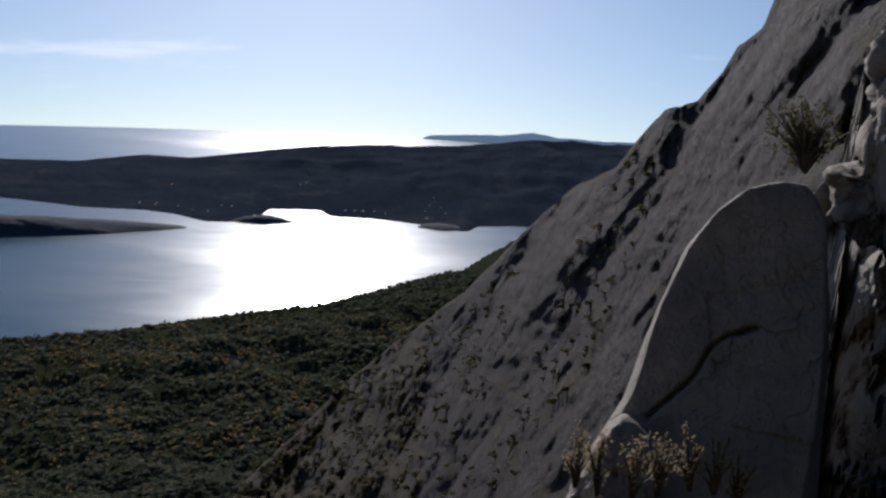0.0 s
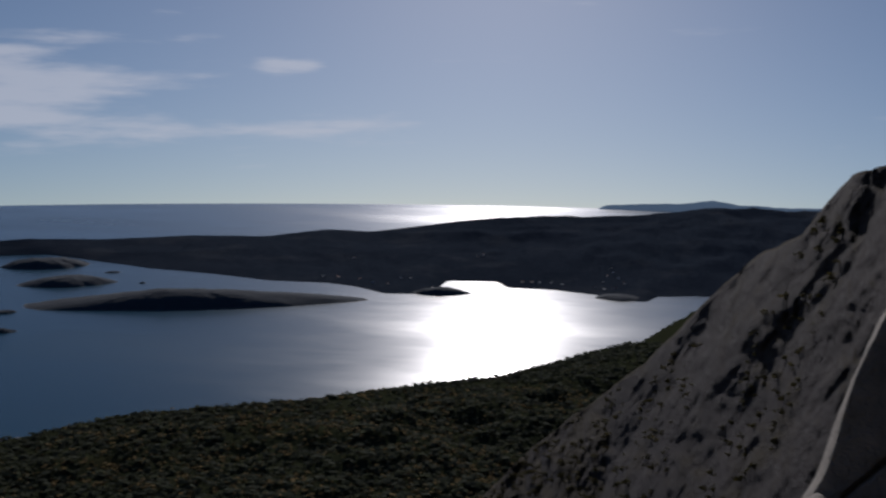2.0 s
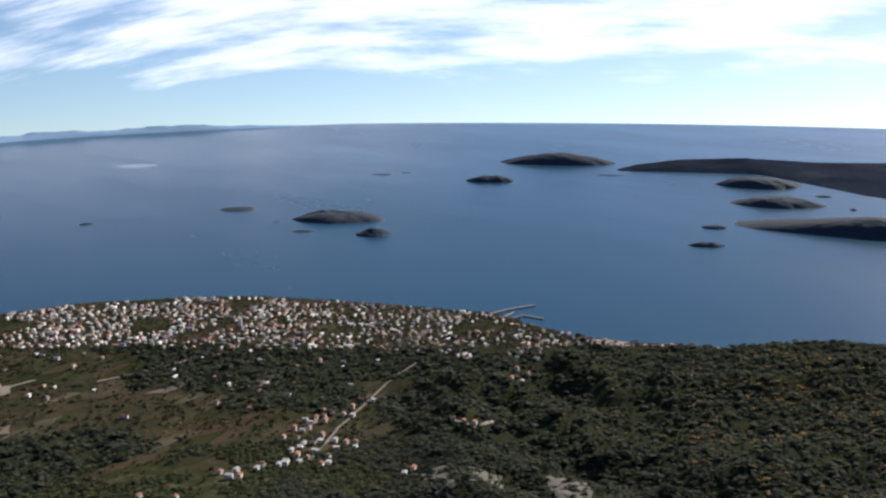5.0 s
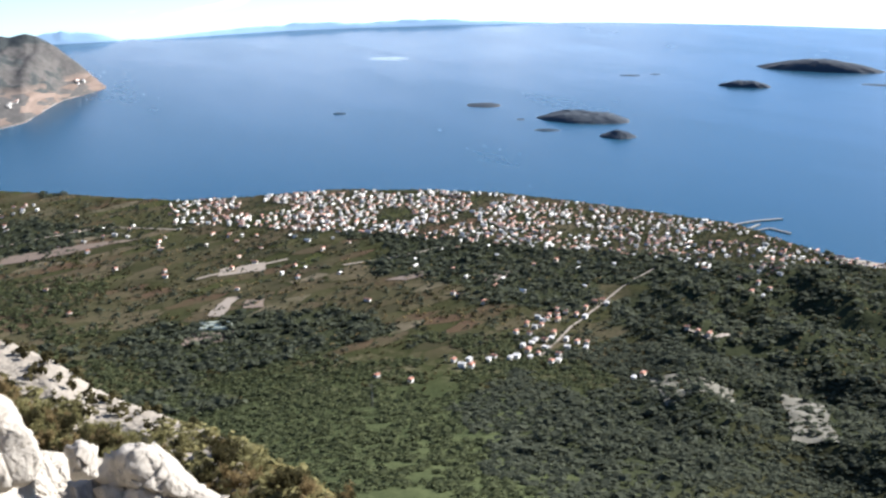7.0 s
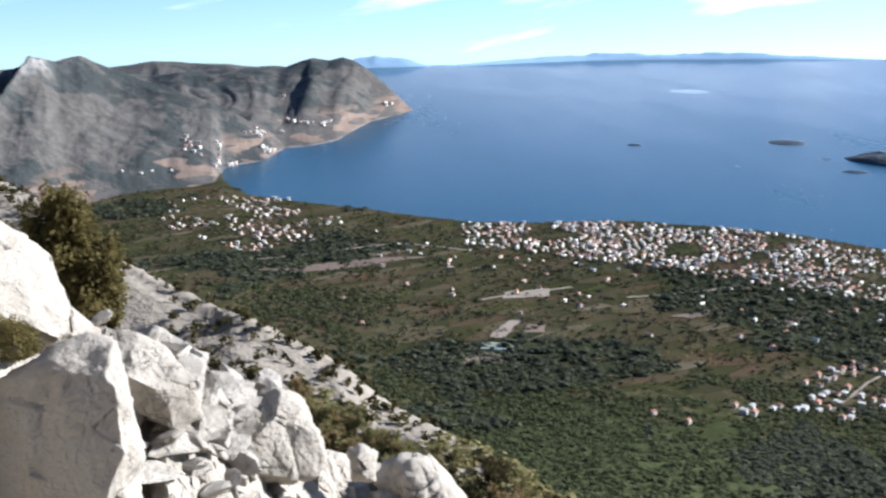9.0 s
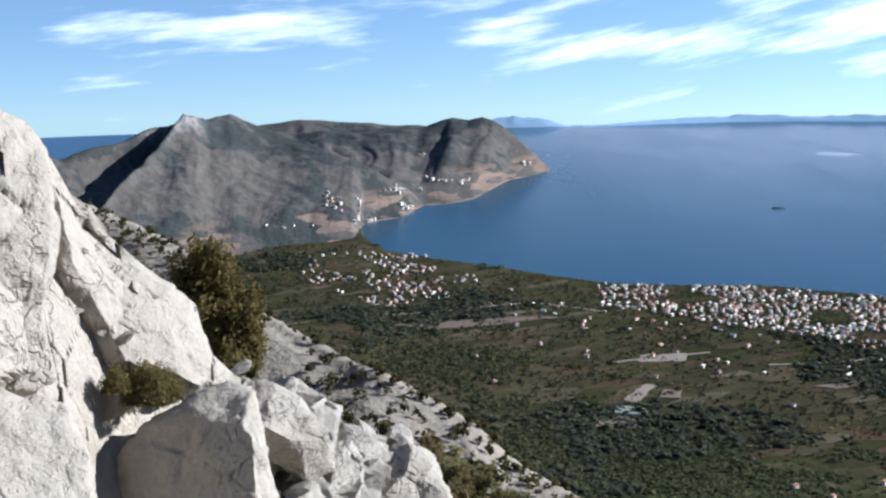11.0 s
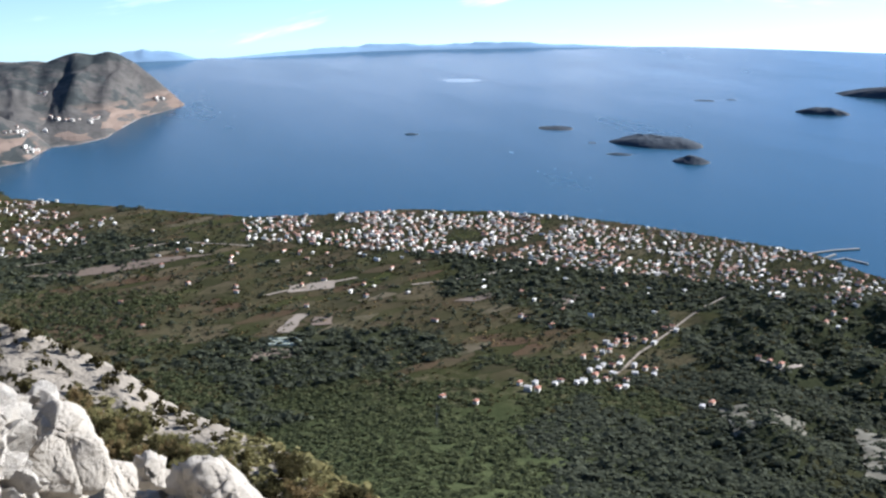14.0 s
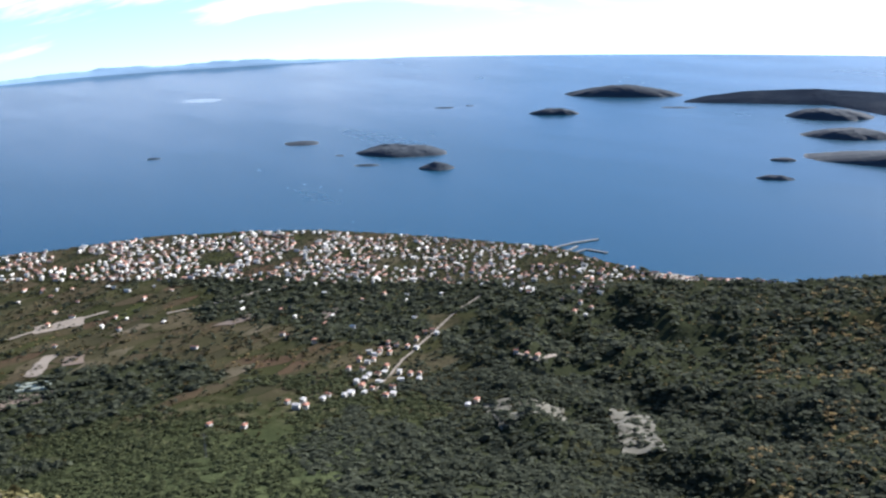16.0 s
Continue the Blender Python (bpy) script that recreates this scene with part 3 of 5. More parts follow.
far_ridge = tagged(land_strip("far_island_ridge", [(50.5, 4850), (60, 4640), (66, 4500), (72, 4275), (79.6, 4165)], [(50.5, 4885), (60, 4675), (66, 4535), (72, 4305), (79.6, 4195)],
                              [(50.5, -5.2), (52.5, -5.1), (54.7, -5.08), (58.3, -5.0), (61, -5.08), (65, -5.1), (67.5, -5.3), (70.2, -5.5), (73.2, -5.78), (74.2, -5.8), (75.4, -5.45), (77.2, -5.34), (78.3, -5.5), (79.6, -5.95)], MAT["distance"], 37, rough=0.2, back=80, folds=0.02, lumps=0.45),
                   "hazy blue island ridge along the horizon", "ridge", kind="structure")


FACES = {}


def face_sheet(name, az, low_el, top, near, far, mat, rows=90, power=1.0, crag=0.1, size=3.0, seed=1, behind=0.25, stretch=1.0, aslant=False):
    """A rock face seen from the lookout, from low_el up to its crest: tables by compass of the crest's elevation and of its distance at foot and crest."""
    te, rn, rf = along(top, az)[:, None], along(near, az)[:, None], along(far, az)[:, None]
    v = np.linspace(0, 1, rows)[None]
    el = low_el + (te - low_el) * v
    r = rn + (rf - rn) * v ** power
    u, w = az[:, None] / size * stretch, el / size
    if aslant:
        # ribs and gullies that run down to the left
        u, w = (1.6 * az[:, None] + el) / 1.9 / size * stretch, (az[:, None] - 1.6 * el) / 1.9 / size / 2.2
    bumps = fbm(u, w, 6, seed, True) * 0.6 + fbm(u * 0.45 + 5, w * 0.45, 4, seed + 9) * 0.8
    if aslant:
        bumps = bumps + 0.16 * fbm(u * 3.7, w * 5.5, 5, seed + 31, True) + 0.10 * fbm(az[:, None] * 1.3 + 0 * el, el * 1.3, 5, seed + 37, True)
    r = r * (1 + crag * bumps)
    el = el + 0.12 * size * crag * 3 * fbm(az[:, None] * 1.6, 0 * v + seed, 4, seed + 20) * v ** 3
    z = EYE + r * np.tan(np.radians(el))
    FACES[name] = (az, el, r, z)
    back = r[:, -1:] * (1 + behind * np.linspace(0.2, 1, 4)[None])
    drop = z[:, -1:] - (back - r[:, -1:]) * 0.9
    return polar_sheet(name, az, np.concatenate([r, back], 1), np.concatenate([z, drop], 1), mat)


CLIFF_TOP = [(-70, 30), (-40, 30), (-30, 24), (-20, 13), (-17.4, 7), (-16.8, 4.6), (-16.4, 2.9), (-15.9, 1.4), (-14.8, 0.4), (-14.2, -0.9), (-13.1, -2.4), (-11.5, -3.0), (-10.4, -4.4), (-9.3, -6.0),
             (-7.5, -7.0), (-6.1, -8.3), (-4.6, -9.8), (-3.5, -11.1), (-1.7, -13.0), (0.1, -14.5), (4, -17.5), (7, -20.5), (10, -23.2), (16, -30), (20, -36)]
CLIFF_NEAR = [(-70, 12), (-25, 25), (-10, 60), (0, 90), (10, 120), (20, 130)]
CLIFF_FAR = [(-70, 80), (-20, 120), (-16.5, 140), (-14, 170), (-10, 220), (-6, 290), (-3, 350), (0, 420), (4, 450), (8, 420), (12, 360), (20, 260)]
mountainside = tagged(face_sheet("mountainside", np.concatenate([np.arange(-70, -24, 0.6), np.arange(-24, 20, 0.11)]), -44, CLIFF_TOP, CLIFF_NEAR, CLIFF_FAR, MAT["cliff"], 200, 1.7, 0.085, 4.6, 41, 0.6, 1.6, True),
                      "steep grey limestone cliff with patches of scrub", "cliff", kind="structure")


# unseen: the mountain carried on up behind the lookout, added to cut skylight on the rocks
back_az, back_r = np.arange(120, 293, 1.5), np.geomspace(3.6, 420, 70)
br = np.broadcast_to(back_r[None], (len(back_az), len(back_r)))
bx, by = -np.sin(np.radians(back_az))[:, None] * br, np.cos(np.radians(back_az))[:, None] * br
rise = (0.15 + 0.8 * smooth(back_az, 120, 150) * smooth(-back_az, -293, -265))[:, None]
slope_up = EYE - 2.6 + rise * (br - 3.0) + 0.08 * br * fbm(bx / 30, by / 30, 5, 47) + 0.03 * br * fbm(bx / 4, by / 4, 4, 48)
upper_slope = tagged(polar_sheet("upper_slope", back_az, br, slope_up, MAT["cliff"]), "unseen stony mountainside behind the lookout, blocking skylight", "mountainside", kind="structure")


def islet(az0, az1, r_front, depth, top, seed, label, bumps=0.45, cat="island"):
    """An island: its ends by compass, its near shore, its depth front to back and its height."""
    mid, half = (az0 + az1) / 2, abs(az1 - az0) / 2
    rc = r_front + depth / 2
    width = math.radians(half) * rc
    n, m = 104, 24
    t = np.linspace(0, 2 * np.pi, n, endpoint=False)[:, None]
    q = np.linspace(0, 1, m)[None]
    lobed = 1 + 0.22 * fbm(np.cos(t) * 1.5 + seed, np.sin(t) * 1.5, 5, seed)
    a, d = np.cos(t) * width * lobed * (1.03 - q * 1.03), np.sin(t) * depth / 2 * lobed * (1.03 - q * 1.03)
    hill = 0.14 * (1 - (1 - q) ** 5) + 0.86 * (1 - (1 - q) ** 1.9) * (1 + 0.25 * fbm(a / width * 1.3 + seed, 0 * d, 2, seed + 9))
    z = top * hill * (1 + bumps * fbm(a / (width * 0.6) + seed, d / (width * 0.6), 4, seed + 5)) - 0.8
    trees = np.maximum(fbm(a / 7.0, d / 7.0, 3, seed + 1), -0.15) * min(1.7, 0.11 * top)
    z = z + trees * smooth(q, 0.04, 0.16)
    f, s = toward(mid), toward(mid + 90)
    x, y = f.x * (rc + d) + s.x * a, f.y * (rc + d) + s.y * a
    pts = np.stack([x, y, z], -1).reshape(-1, 3)
    i = np.arange(n)[:, None] * m + np.arange(m - 1)[None]
    j = (i + m) % (n * m)
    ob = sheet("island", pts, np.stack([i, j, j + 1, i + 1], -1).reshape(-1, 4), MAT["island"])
    return tagged(ob, label, cat, kind="structure")


ISLANDS = [(48.3, 52.9, 2411, 210, 23, "wooded island with two low rises"), (47.9, 49.9, 2244, 105, 15, "small dark wooded island"), (51.8, 53.3, 2312, 40, 3.5, "flat rocky islet"),
           (55.0, 56.9, 2608, 110, 6, "low bare brown islet"), (53.7, 54.3, 2445, 25, 2.5, "tiny rock awash"), (63.1, 63.9, 2520, 30, 4, "rocky reef"),
           (47.8, 49.0, 3195, 40, 4, "thin low islet"), (46.8, 47.5, 3235, 30, 2.5, "thin low reef"), (41.5, 44.1, 3028, 130, 18, "small wooded island"),
           (36.2, 42.1, 3423, 240, 30, "wooded island off the point"), (35.4, 37.4, 3185, 45, 4, "flat islet"), (25.8, 30.3, 2696, 200, 21, "wooded island"),
           (26.9, 31.2, 3001, 220, 26, "wooded island"), (25.4, 26.3, 2900, 40, 5, "tiny wooded islet"), (24.2, 24.6, 2716, 25, 4, "tiny islet"),
           (30.5, 32.4, 2179, 60, 8.5, "small scrubby islet"), (30.4, 31.8, 2384, 60, 9, "small scrubby islet")]
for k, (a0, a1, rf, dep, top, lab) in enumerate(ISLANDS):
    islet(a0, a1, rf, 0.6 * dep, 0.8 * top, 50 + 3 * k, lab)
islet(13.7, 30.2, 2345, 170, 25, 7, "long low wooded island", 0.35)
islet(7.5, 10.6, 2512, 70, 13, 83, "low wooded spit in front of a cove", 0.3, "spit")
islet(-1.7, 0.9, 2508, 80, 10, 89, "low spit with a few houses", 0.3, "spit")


def sight(az, el, reach=(120.0, 2600.0)):
    """The place of the mainland seen from the lookout at compass az and elevation el."""
    r = np.linspace(*reach, 900)
    z = np.interp(r, RINGS, GROUND_Z[int(np.abs(AZ - az).argmin())])
    hit = np.nonzero(EYE + r * math.tan(radians(el)) <= z)[0]
    k = hit[0] if len(hit) else 899
    f = toward(az)
    return Vector((f.x * r[k], f.y * r[k], z[k]))


def ground_at(x, y):
    return ground_height(np.degrees(np.arctan2(-np.asarray(x), np.asarray(y))), np.hypot(x, y))


def on_face(name, az, el):
    """The place on a rock face at that compass and elevation."""
    a, e, r, z = FACES[name]
    k = int(np.abs(a - az).argmin())
    q = float(np.interp(el, e[k], r[k]))
    f = toward(az)
    return Vector((f.x * q, f.y * q, float(np.interp(el, e[k], z[k]))))


def on_strip(name, az, r):
    """The height of a stretch of hills at compass az and distance r."""
    a, rr_, zz_ = STRIPS[name]
    k = int(np.clip(np.searchsorted(a, az), 0, len(a) - 1))
    return float(np.interp(r, rr_[k], zz_[k]))


# ---- trees, scrub, fields, houses ----
rng = np.random.default_rng(7)


def clumps(name, places, radius, height, mat, count, label, seed=0):
    """Many crowns in one mesh: each a lobed heap of ragged sprays of leaves standing on the ground."""
    g = np.random.default_rng(seed)
    n, k = len(places), count * 7
    out = g.normal(0, 1, (n, k, 3))
    out[..., 2] = np.abs(out[..., 2]) * 1.1 - 0.25
    out /= np.linalg.norm(out, axis=2, keepdims=True)
    lobe = 0.75 + 0.45 * np.sin(out[..., :1] * g.uniform(2, 4, (n, 1, 1)) + g.uniform(0, 6, (n, 1, 1))) * np.sin(out[..., 1:2] * 3 + g.uniform(0, 6, (n, 1, 1)))
    mid = out * g.uniform(0.45, 1.0, (n, k, 1)) * lobe
    face = out + 0.42 * g.normal(0, 1, (n, k, 3)) + (0, 0, 0.3)
    u = np.cross(face, g.normal(0, 1, (n, k, 3)))
    u /= np.linalg.norm(u, axis=2, keepdims=True)
    w = np.cross(face, u)
    w /= np.linalg.norm(w, axis=2, keepdims=True)
    big = (1.5 / k ** 0.5) * g.uniform(0.6, 1.35, (n, k, 1))
    v = np.stack([mid - u * big, mid + w * big * g.uniform(0.5, 1.1, (n, k, 1)), mid + u * big * g.uniform(0.6, 1.2, (n, k, 1)), mid - w * big * g.uniform(0.5, 1.1, (n, k, 1))], 2)
    v[..., :2] *= radius[:, None, None, None]
    v[..., 2] = np.maximum(v[..., 2] * height[:, None, None] * 0.6 + height[:, None, None] * 0.35, 0.0)
    v += places[:, None, None]
    ob = sheet(name, v.reshape(-1, 3), np.arange(n * k * 4).reshape(-1, 4), mat, flat=True)
    return tagged(ob, label, "trees", kind="stuff")


def scatter(n, az0, az1, r0, r1, keep, seed):
    """Places on the mainland, evenly by area, where keep(az, r, x, y) is true."""
    g = np.random.default_rng(seed)
    az = g.uniform(az0, az1, n)
    r = np.sqrt(g.uniform(r0 ** 2, r1 ** 2, n))
    x, y = -np.sin(np.radians(az)) * r, np.cos(np.radians(az)) * r
    ok = keep(az, r, x, y) & (r < along(SHORE, az) - 6)
    az, r, x, y = az[ok], r[ok], x[ok], y[ok]
    return np.stack([x, y, ground_height(az, r)], -1)


TOWN_LOW = [(34, -16.45), (38.6, -16.8), (40.9, -17.6), (43.9, -17.4), (45.7, -17.0), (50.4, -16.9), (55, -16.6), (61, -16.2), (67, -15.6), (72.4, -15.1), (74, -14.3)]


def in_town(az, r):
    return (az > 38) & (az < 73) & (np.degrees(np.arctan2(EYE - 8, r)) < -along(TOWN_LOW, az) - 0.1)


def wooded(x, y):
    return 1.2 * fbm(x / 190, y / 190, 4, 71) + 0.35 * fbm(x / 60, y / 60, 3, 72)


def clearing(az, r, x, y):
    """Open pasture in the western woods."""
    e = -np.degrees(np.arctan2(EYE - ground_height(az, r), r))
    fields = ((az > 36.2) & (az < 39.6) & (e > -25.6) & (e < -23.2)) | ((az > 41) & (az < 46.6) & (e > -24.7) & (e < -23.1))
    some = hashed(np.floor(x * 9), np.floor(y * 9), 4)
    return (fields & (some < 0.6)) | ((az < 47 + 5 * fbm(x / 50, y / 50, 3, 91)) & (fbm(x / 120, y / 120, 4, 90) + 0.25 * fbm(x / 25, y / 25, 3, 92) > 0.27) & (some < 0.65))


def mesh_height(p):
    """Put places down on the sheet of the ground itself."""
    az, r = np.degrees(np.arctan2(-p[:, 0], p[:, 1])), np.hypot(p[:, 0], p[:, 1])
    k = np.clip(np.searchsorted(AZ, az) - 1, 0, len(AZ) - 2)
    t = (az - AZ[k]) / (AZ[k + 1] - AZ[k])
    z = [(1 - t[i]) * np.interp(r[i], RINGS, GROUND_Z[k[i]]) + t[i] * np.interp(r[i], RINGS, GROUND_Z[k[i] + 1]) for i in range(len(p))]
    return np.column_stack([p[:, :2], z])


def wood_depth(az, r, x, y):
    """How far a place lies inside the woods (below 0: open land)."""
    dense = -0.45 * smooth(az, 49, 57) * smooth(-r, -1010, -880) + 0.35 * smooth(-az, -47, -38) * smooth(r, 700, 950) + 0.22 * smooth(r, 1250, 1050) * smooth(az, 35, 42) + 0.2 * smooth(-az, -50, -46) - 0.55 * smooth(az, 52, 64) * smooth(r, 980, 1150)
    e = -np.degrees(np.arctan2(EYE - ground_height(az, r), r))
    dense = dense + 0.3 * smooth(-az, -38, -32) - 2 * ((np.abs(az - 52.6 + 1.163 * (e + 22.4)) < 1.0 + 0.5 * np.sin(3 * e)) & (e > -23.2) & (e < -18.4))
    return wooded(x, y) + dense - 0.02 + 0.14 * smooth(az, 42, 50) * smooth(r, 960, 1040)


def pine_place(az, r, x, y):
    return (wood_depth(az, r, x, y) > 0) & ~in_town(az, r) & ~clearing(az, r, x, y)


gx, gy = -np.sin(np.radians(AZ))[:, None] * rr, np.cos(np.radians(AZ))[:, None] * rr
az_all = np.broadcast_to(AZ[:, None], rr.shape)
# where the ground colour takes on forest floor and tree shade
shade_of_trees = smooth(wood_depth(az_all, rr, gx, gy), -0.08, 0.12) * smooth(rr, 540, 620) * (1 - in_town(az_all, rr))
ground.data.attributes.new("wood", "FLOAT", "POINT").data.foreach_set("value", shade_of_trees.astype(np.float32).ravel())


pines = scatter(64000, -6, 92, 560, 2050, pine_place, 1)
size = 2.2 + 6.0 * np.random.default_rng(2).random(len(pines)) ** 2.2
near = np.hypot(pines[:, 0], pines[:, 1]) < 1000
clumps("pine_wood", pines[near], size[near], size[near] * 0.95, MAT["pine"], 2, "dark green pine and oak wood on the foothills", 3)
clumps("pine_wood", pines[~near], size[~near], size[~near] * 0.9, MAT["pine"], 1, "dark green pine wood along the coastal plain", 4)
bush = scatter(30000, 10, 95, 120, 1010, lambda az, r, x, y: (fbm(x / 70, y / 70, 5, 77) > np.where(az > 50, -0.25, -0.5)) & ~((az > 74) & (r < 330)) & ~clearing(az, r, x, y), 5)
size = np.random.default_rng(6).uniform(1.7, 3.9, len(bush)) * np.clip(np.hypot(bush[:, 0], bush[:, 1]) / 420, 0.45, 1.0)
left = np.degrees(np.arctan2(-bush[:, 0], bush[:, 1])) > 53 + 12 * fbm(bush[:, 0] / 70, bush[:, 1] / 70, 3, 88)
clumps("maquis", bush[left], size[left] * 1.15, size[left] * 0.9, MAT["maquis"], 2, "bright green evergreen maquis on the slope", 7)
clumps("oak_scrub", bush[~left], size[~left] * 1.4, size[~left] * 1.0, MAT["pine"], 2, "dark evergreen oak scrub on the slope", 33)
upper = scatter(3600, 76, 92, 850, 1340, lambda az, r, x, y: (fbm(x / 80, y / 80, 4, 85) > -0.2), 29)
size = np.random.default_rng(30).uniform(1.8, 4.4, len(upper))
clumps("maquis", upper, size, size * 1.15, MAT["maquis"], 2, "green evergreen maquis behind the scree spur", 31)
low = scatter(27000, -6, 95, 800, 2050, lambda az, r, x, y: (wooded(x, y) < 0.25) & ~in_town(az, r) & (fbm(x / 35, y / 35, 4, 78) > -0.1), 8)
size = np.random.default_rng(9).uniform(1.1, 3.4, len(low))
clumps("scrubland", low, size, size * 1.1, MAT["scrub"], 1, "olive and brown scrub between the fields", 10)
lone = scatter(7000, 44, 92, 900, 1800, lambda az, r, x, y: ~in_town(az, r) & (fbm(x / 50, y / 50, 3, 61) > -0.1), 62)
size = np.random.default_rng(63).uniform(1.6, 4.2, len(lone))
clumps("field_tree", lone, size, size * 1.1, MAT["pine"], 1, "dark trees scattered over the fields", 64)
rust = scatter(9000, -8, 32, 420, 1650, lambda az, r, x, y: fbm(x / 60, y / 60, 4, 66) > -0.1, 67)
size = np.random.default_rng(68).uniform(1.6, 4.0, len(rust))
clumps("rusty_scrub", rust, size, size * 1.3, MAT["autumn"], 1, "rust-brown leafless scrub among the evergreens", 69)
tawny = scatter(8000, -6, 95, 960, 1950, lambda az, r, x, y: (fbm(x / 70, y / 70, 4, 81) > 0.08) & ~in_town(az, r), 23)
size = np.random.default_rng(24).uniform(1.0, 2.6, len(tawny))
clumps("autumn_scrub", tawny, size, size * 1.2, MAT["autumn"], 2, "tawny leafless scrub between the woods", 25)
tufts = np.concatenate([scatter(3900, 72, 106, 85, 330, lambda az, r, x, y: (fbm(x / 22, y / 22, 3, 79) > -0.3), 11), scatter(420, 76, 104, 25, 85, lambda az, r, x, y: r > 0, 34)])
tufts = mesh_height(tufts)
size = np.random.default_rng(12).uniform(0.4, 1.25, len(tufts)) * np.clip(np.hypot(tufts[:, 0], tufts[:, 1]) / 110, 0.3, 1.0)
clumps("scree_bush", tufts, size, size * 1.8, MAT["scrub"], 3, "low dark bushes dotted over pale scree", 13)
brush = scatter(6500, 56, 82, 32, 190, lambda az, r, x, y: (fbm(x / 9, y / 9, 3, 83) > -0.25) & (np.degrees(np.arctan2(ground_height(az, r) - EYE, r)) < along(SPUR_EL, az) + 0.3 - 2.2 * smooth(az, 72, 76)), 26)
brush = mesh_height(brush)
size = np.random.default_rng(27).uniform(0.35, 1.1, len(brush))
clumps("dry_brush", brush, size, size * 1.1, MAT["tawny"], 2, "tawny and olive brush on the near slope", 28)
street = scatter(9000, 38, 74, 1240, 1800, lambda az, r, x, y: in_town(az, r), 14)
size = np.random.default_rng(15).uniform(1.2, 2.6, len(street))
clumps("garden_tree", street[:6500], size[:6500], size[:6500] * 1.5, MAT["pine"], 1, "dark garden trees among the houses", 16)


face_bush = []
hh = random.Random(19)
for _ in range(1900):
    a = hh.uniform(-17, 18)
    top = along(CLIFF_TOP, a)
    e = top - 0.3 - (top + 26) * hh.random() ** 1.4 if top > -26 else top - 0.3
    p = on_face("mountainside", a, e)
    grow = noise.noise(p * 0.02) + 0.05 * (a + 4)
    if grow > -0.05 and p.z > float(ground_at(p.x, p.y)) - 1:
        face_bush.append(p)
size = np.random.default_rng(21).uniform(0.5, 1.7, len(face_bush)) * (0.4 + np.minimum(np.hypot(*np.array(face_bush).T[:2]), 900) / 420)
clumps("mountain_scrub", np.array(face_bush), size, size * 1.1, MAT["scrub"], 2, "brown and olive scrub clinging to the mountainside", 22)


def draped(name, corners, mat, label, cat, lift=0.8, cells=48):
    """A patch of ground with four corners, by compass and elevation, laid on the land."""
    p = [sight(*c) for c in corners]
    s = np.linspace(0, 1, cells + 1)
    a, b = np.meshgrid(s, s, indexing="ij")
    pts = [(p[0] * (1 - u) + p[1] * u) * (1 - v) + (p[3] * (1 - u) + p[2] * u) * v for u, v in zip(a.ravel(), b.ravel())]
    xy = np.array([(q.x, q.y) for q in pts])
    xy += 5 * np.stack([fbm(xy[:, 0] / 25, xy[:, 1] / 25, 3, 5), fbm(xy[:, 0] / 25, xy[:, 1] / 25, 3, 6)], -1)
    z = ground_at(xy[:, 0], xy[:, 1]) + lift
    i = np.arange(cells)[:, None] * (cells + 1) + np.arange(cells)[None]
    f = np.stack([i, i + 1, i + cells + 2, i + cells + 1], -1).reshape(-1, 4)
    return tagged(sheet(name, np.column_stack([xy, z]), f, mat), label, cat, kind="structure")


def road_along(places, width, mat, label):
    """A road laid on the land through places given by compass and elevation."""
    pts = [sight(*c) for c in places]
    line = []
    for a, b in zip(pts, pts[1:]):
        line += [a.lerp(b, k / 12) for k in range(12)]
    line.append(pts[-1])
    v = []
    for i, q in enumerate(line):
        d = (line[min(i + 1, len(line) - 1)] - line[max(i - 1, 0)]).normalized()
        side = Vector((-d.y, d.x, 0)).normalized() * width / 2
        wob = 1.5 * noise.noise(q * 0.02)
        for k in (-1, 1):
            x, y = q.x + k * side.x + wob, q.y + k * side.y - wob
            v.append((x, y, float(ground_at(x, y)) + 0.9))
    f = [(2 * i, 2 * i + 1, 2 * i + 3, 2 * i + 2) for i in range(len(line) - 1)]
    return tagged(sheet("road", v, f, mat), label, "road", kind="structure")


road_along([(52.6, -22.4), (51, -20.8), (49.1, -19.3), (47.6, -18.1), (45.7, -17.2)], 2.8, MAT["track"], "pale straight road through the village")
road_along([(63.5, -17.6), (61, -17.3), (59.3, -17.0), (57.4, -16.5)], 5, MAT["track"], "pale gravel track through scrub")
road_along([(71.5, -18.0), (69, -17.6), (66.5, -17.2)], 6, MAT["track"], "pale gravel track past a yard")
road_along([(45, -20.5), (43.4, -20.9), (41.7, -20.6)], 4, MAT["track"], "winding gravel track in the wood")
road_along([(84, -15.6), (80, -15.4), (76, -15.0), (72, -15.4)], 5, MAT["track"], "long farm track behind the town")
draped("field", [(70.3, -17.9), (70.1, -17.5), (67.6, -17.3), (67.7, -17.7)], MAT["track"], "bare pale gravel yard", "field")
draped("field", [(71, -19.9), (69.9, -19.0), (69.2, -19.0), (70.2, -19.9)], MAT["track"], "bare pale earth clearing", "field")
draped("field", [(69.0, -19.6), (68.9, -19.2), (67.8, -19.2), (67.9, -19.6)], MAT["soil"], "ploughed brown field", "field")
draped("field", [(39.4, -23.4), (37.6, -23.5), (36.5, -25.3), (38.7, -25.5)], MAT["meadow"], "dry stony terraces with straw grass", "field", 1.3)
draped("field", [(46.5, -23.2), (42, -23.4), (41, -24.4), (45.5, -24.6)], MAT["meadow"], "rough dry pasture", "field", 1.0)
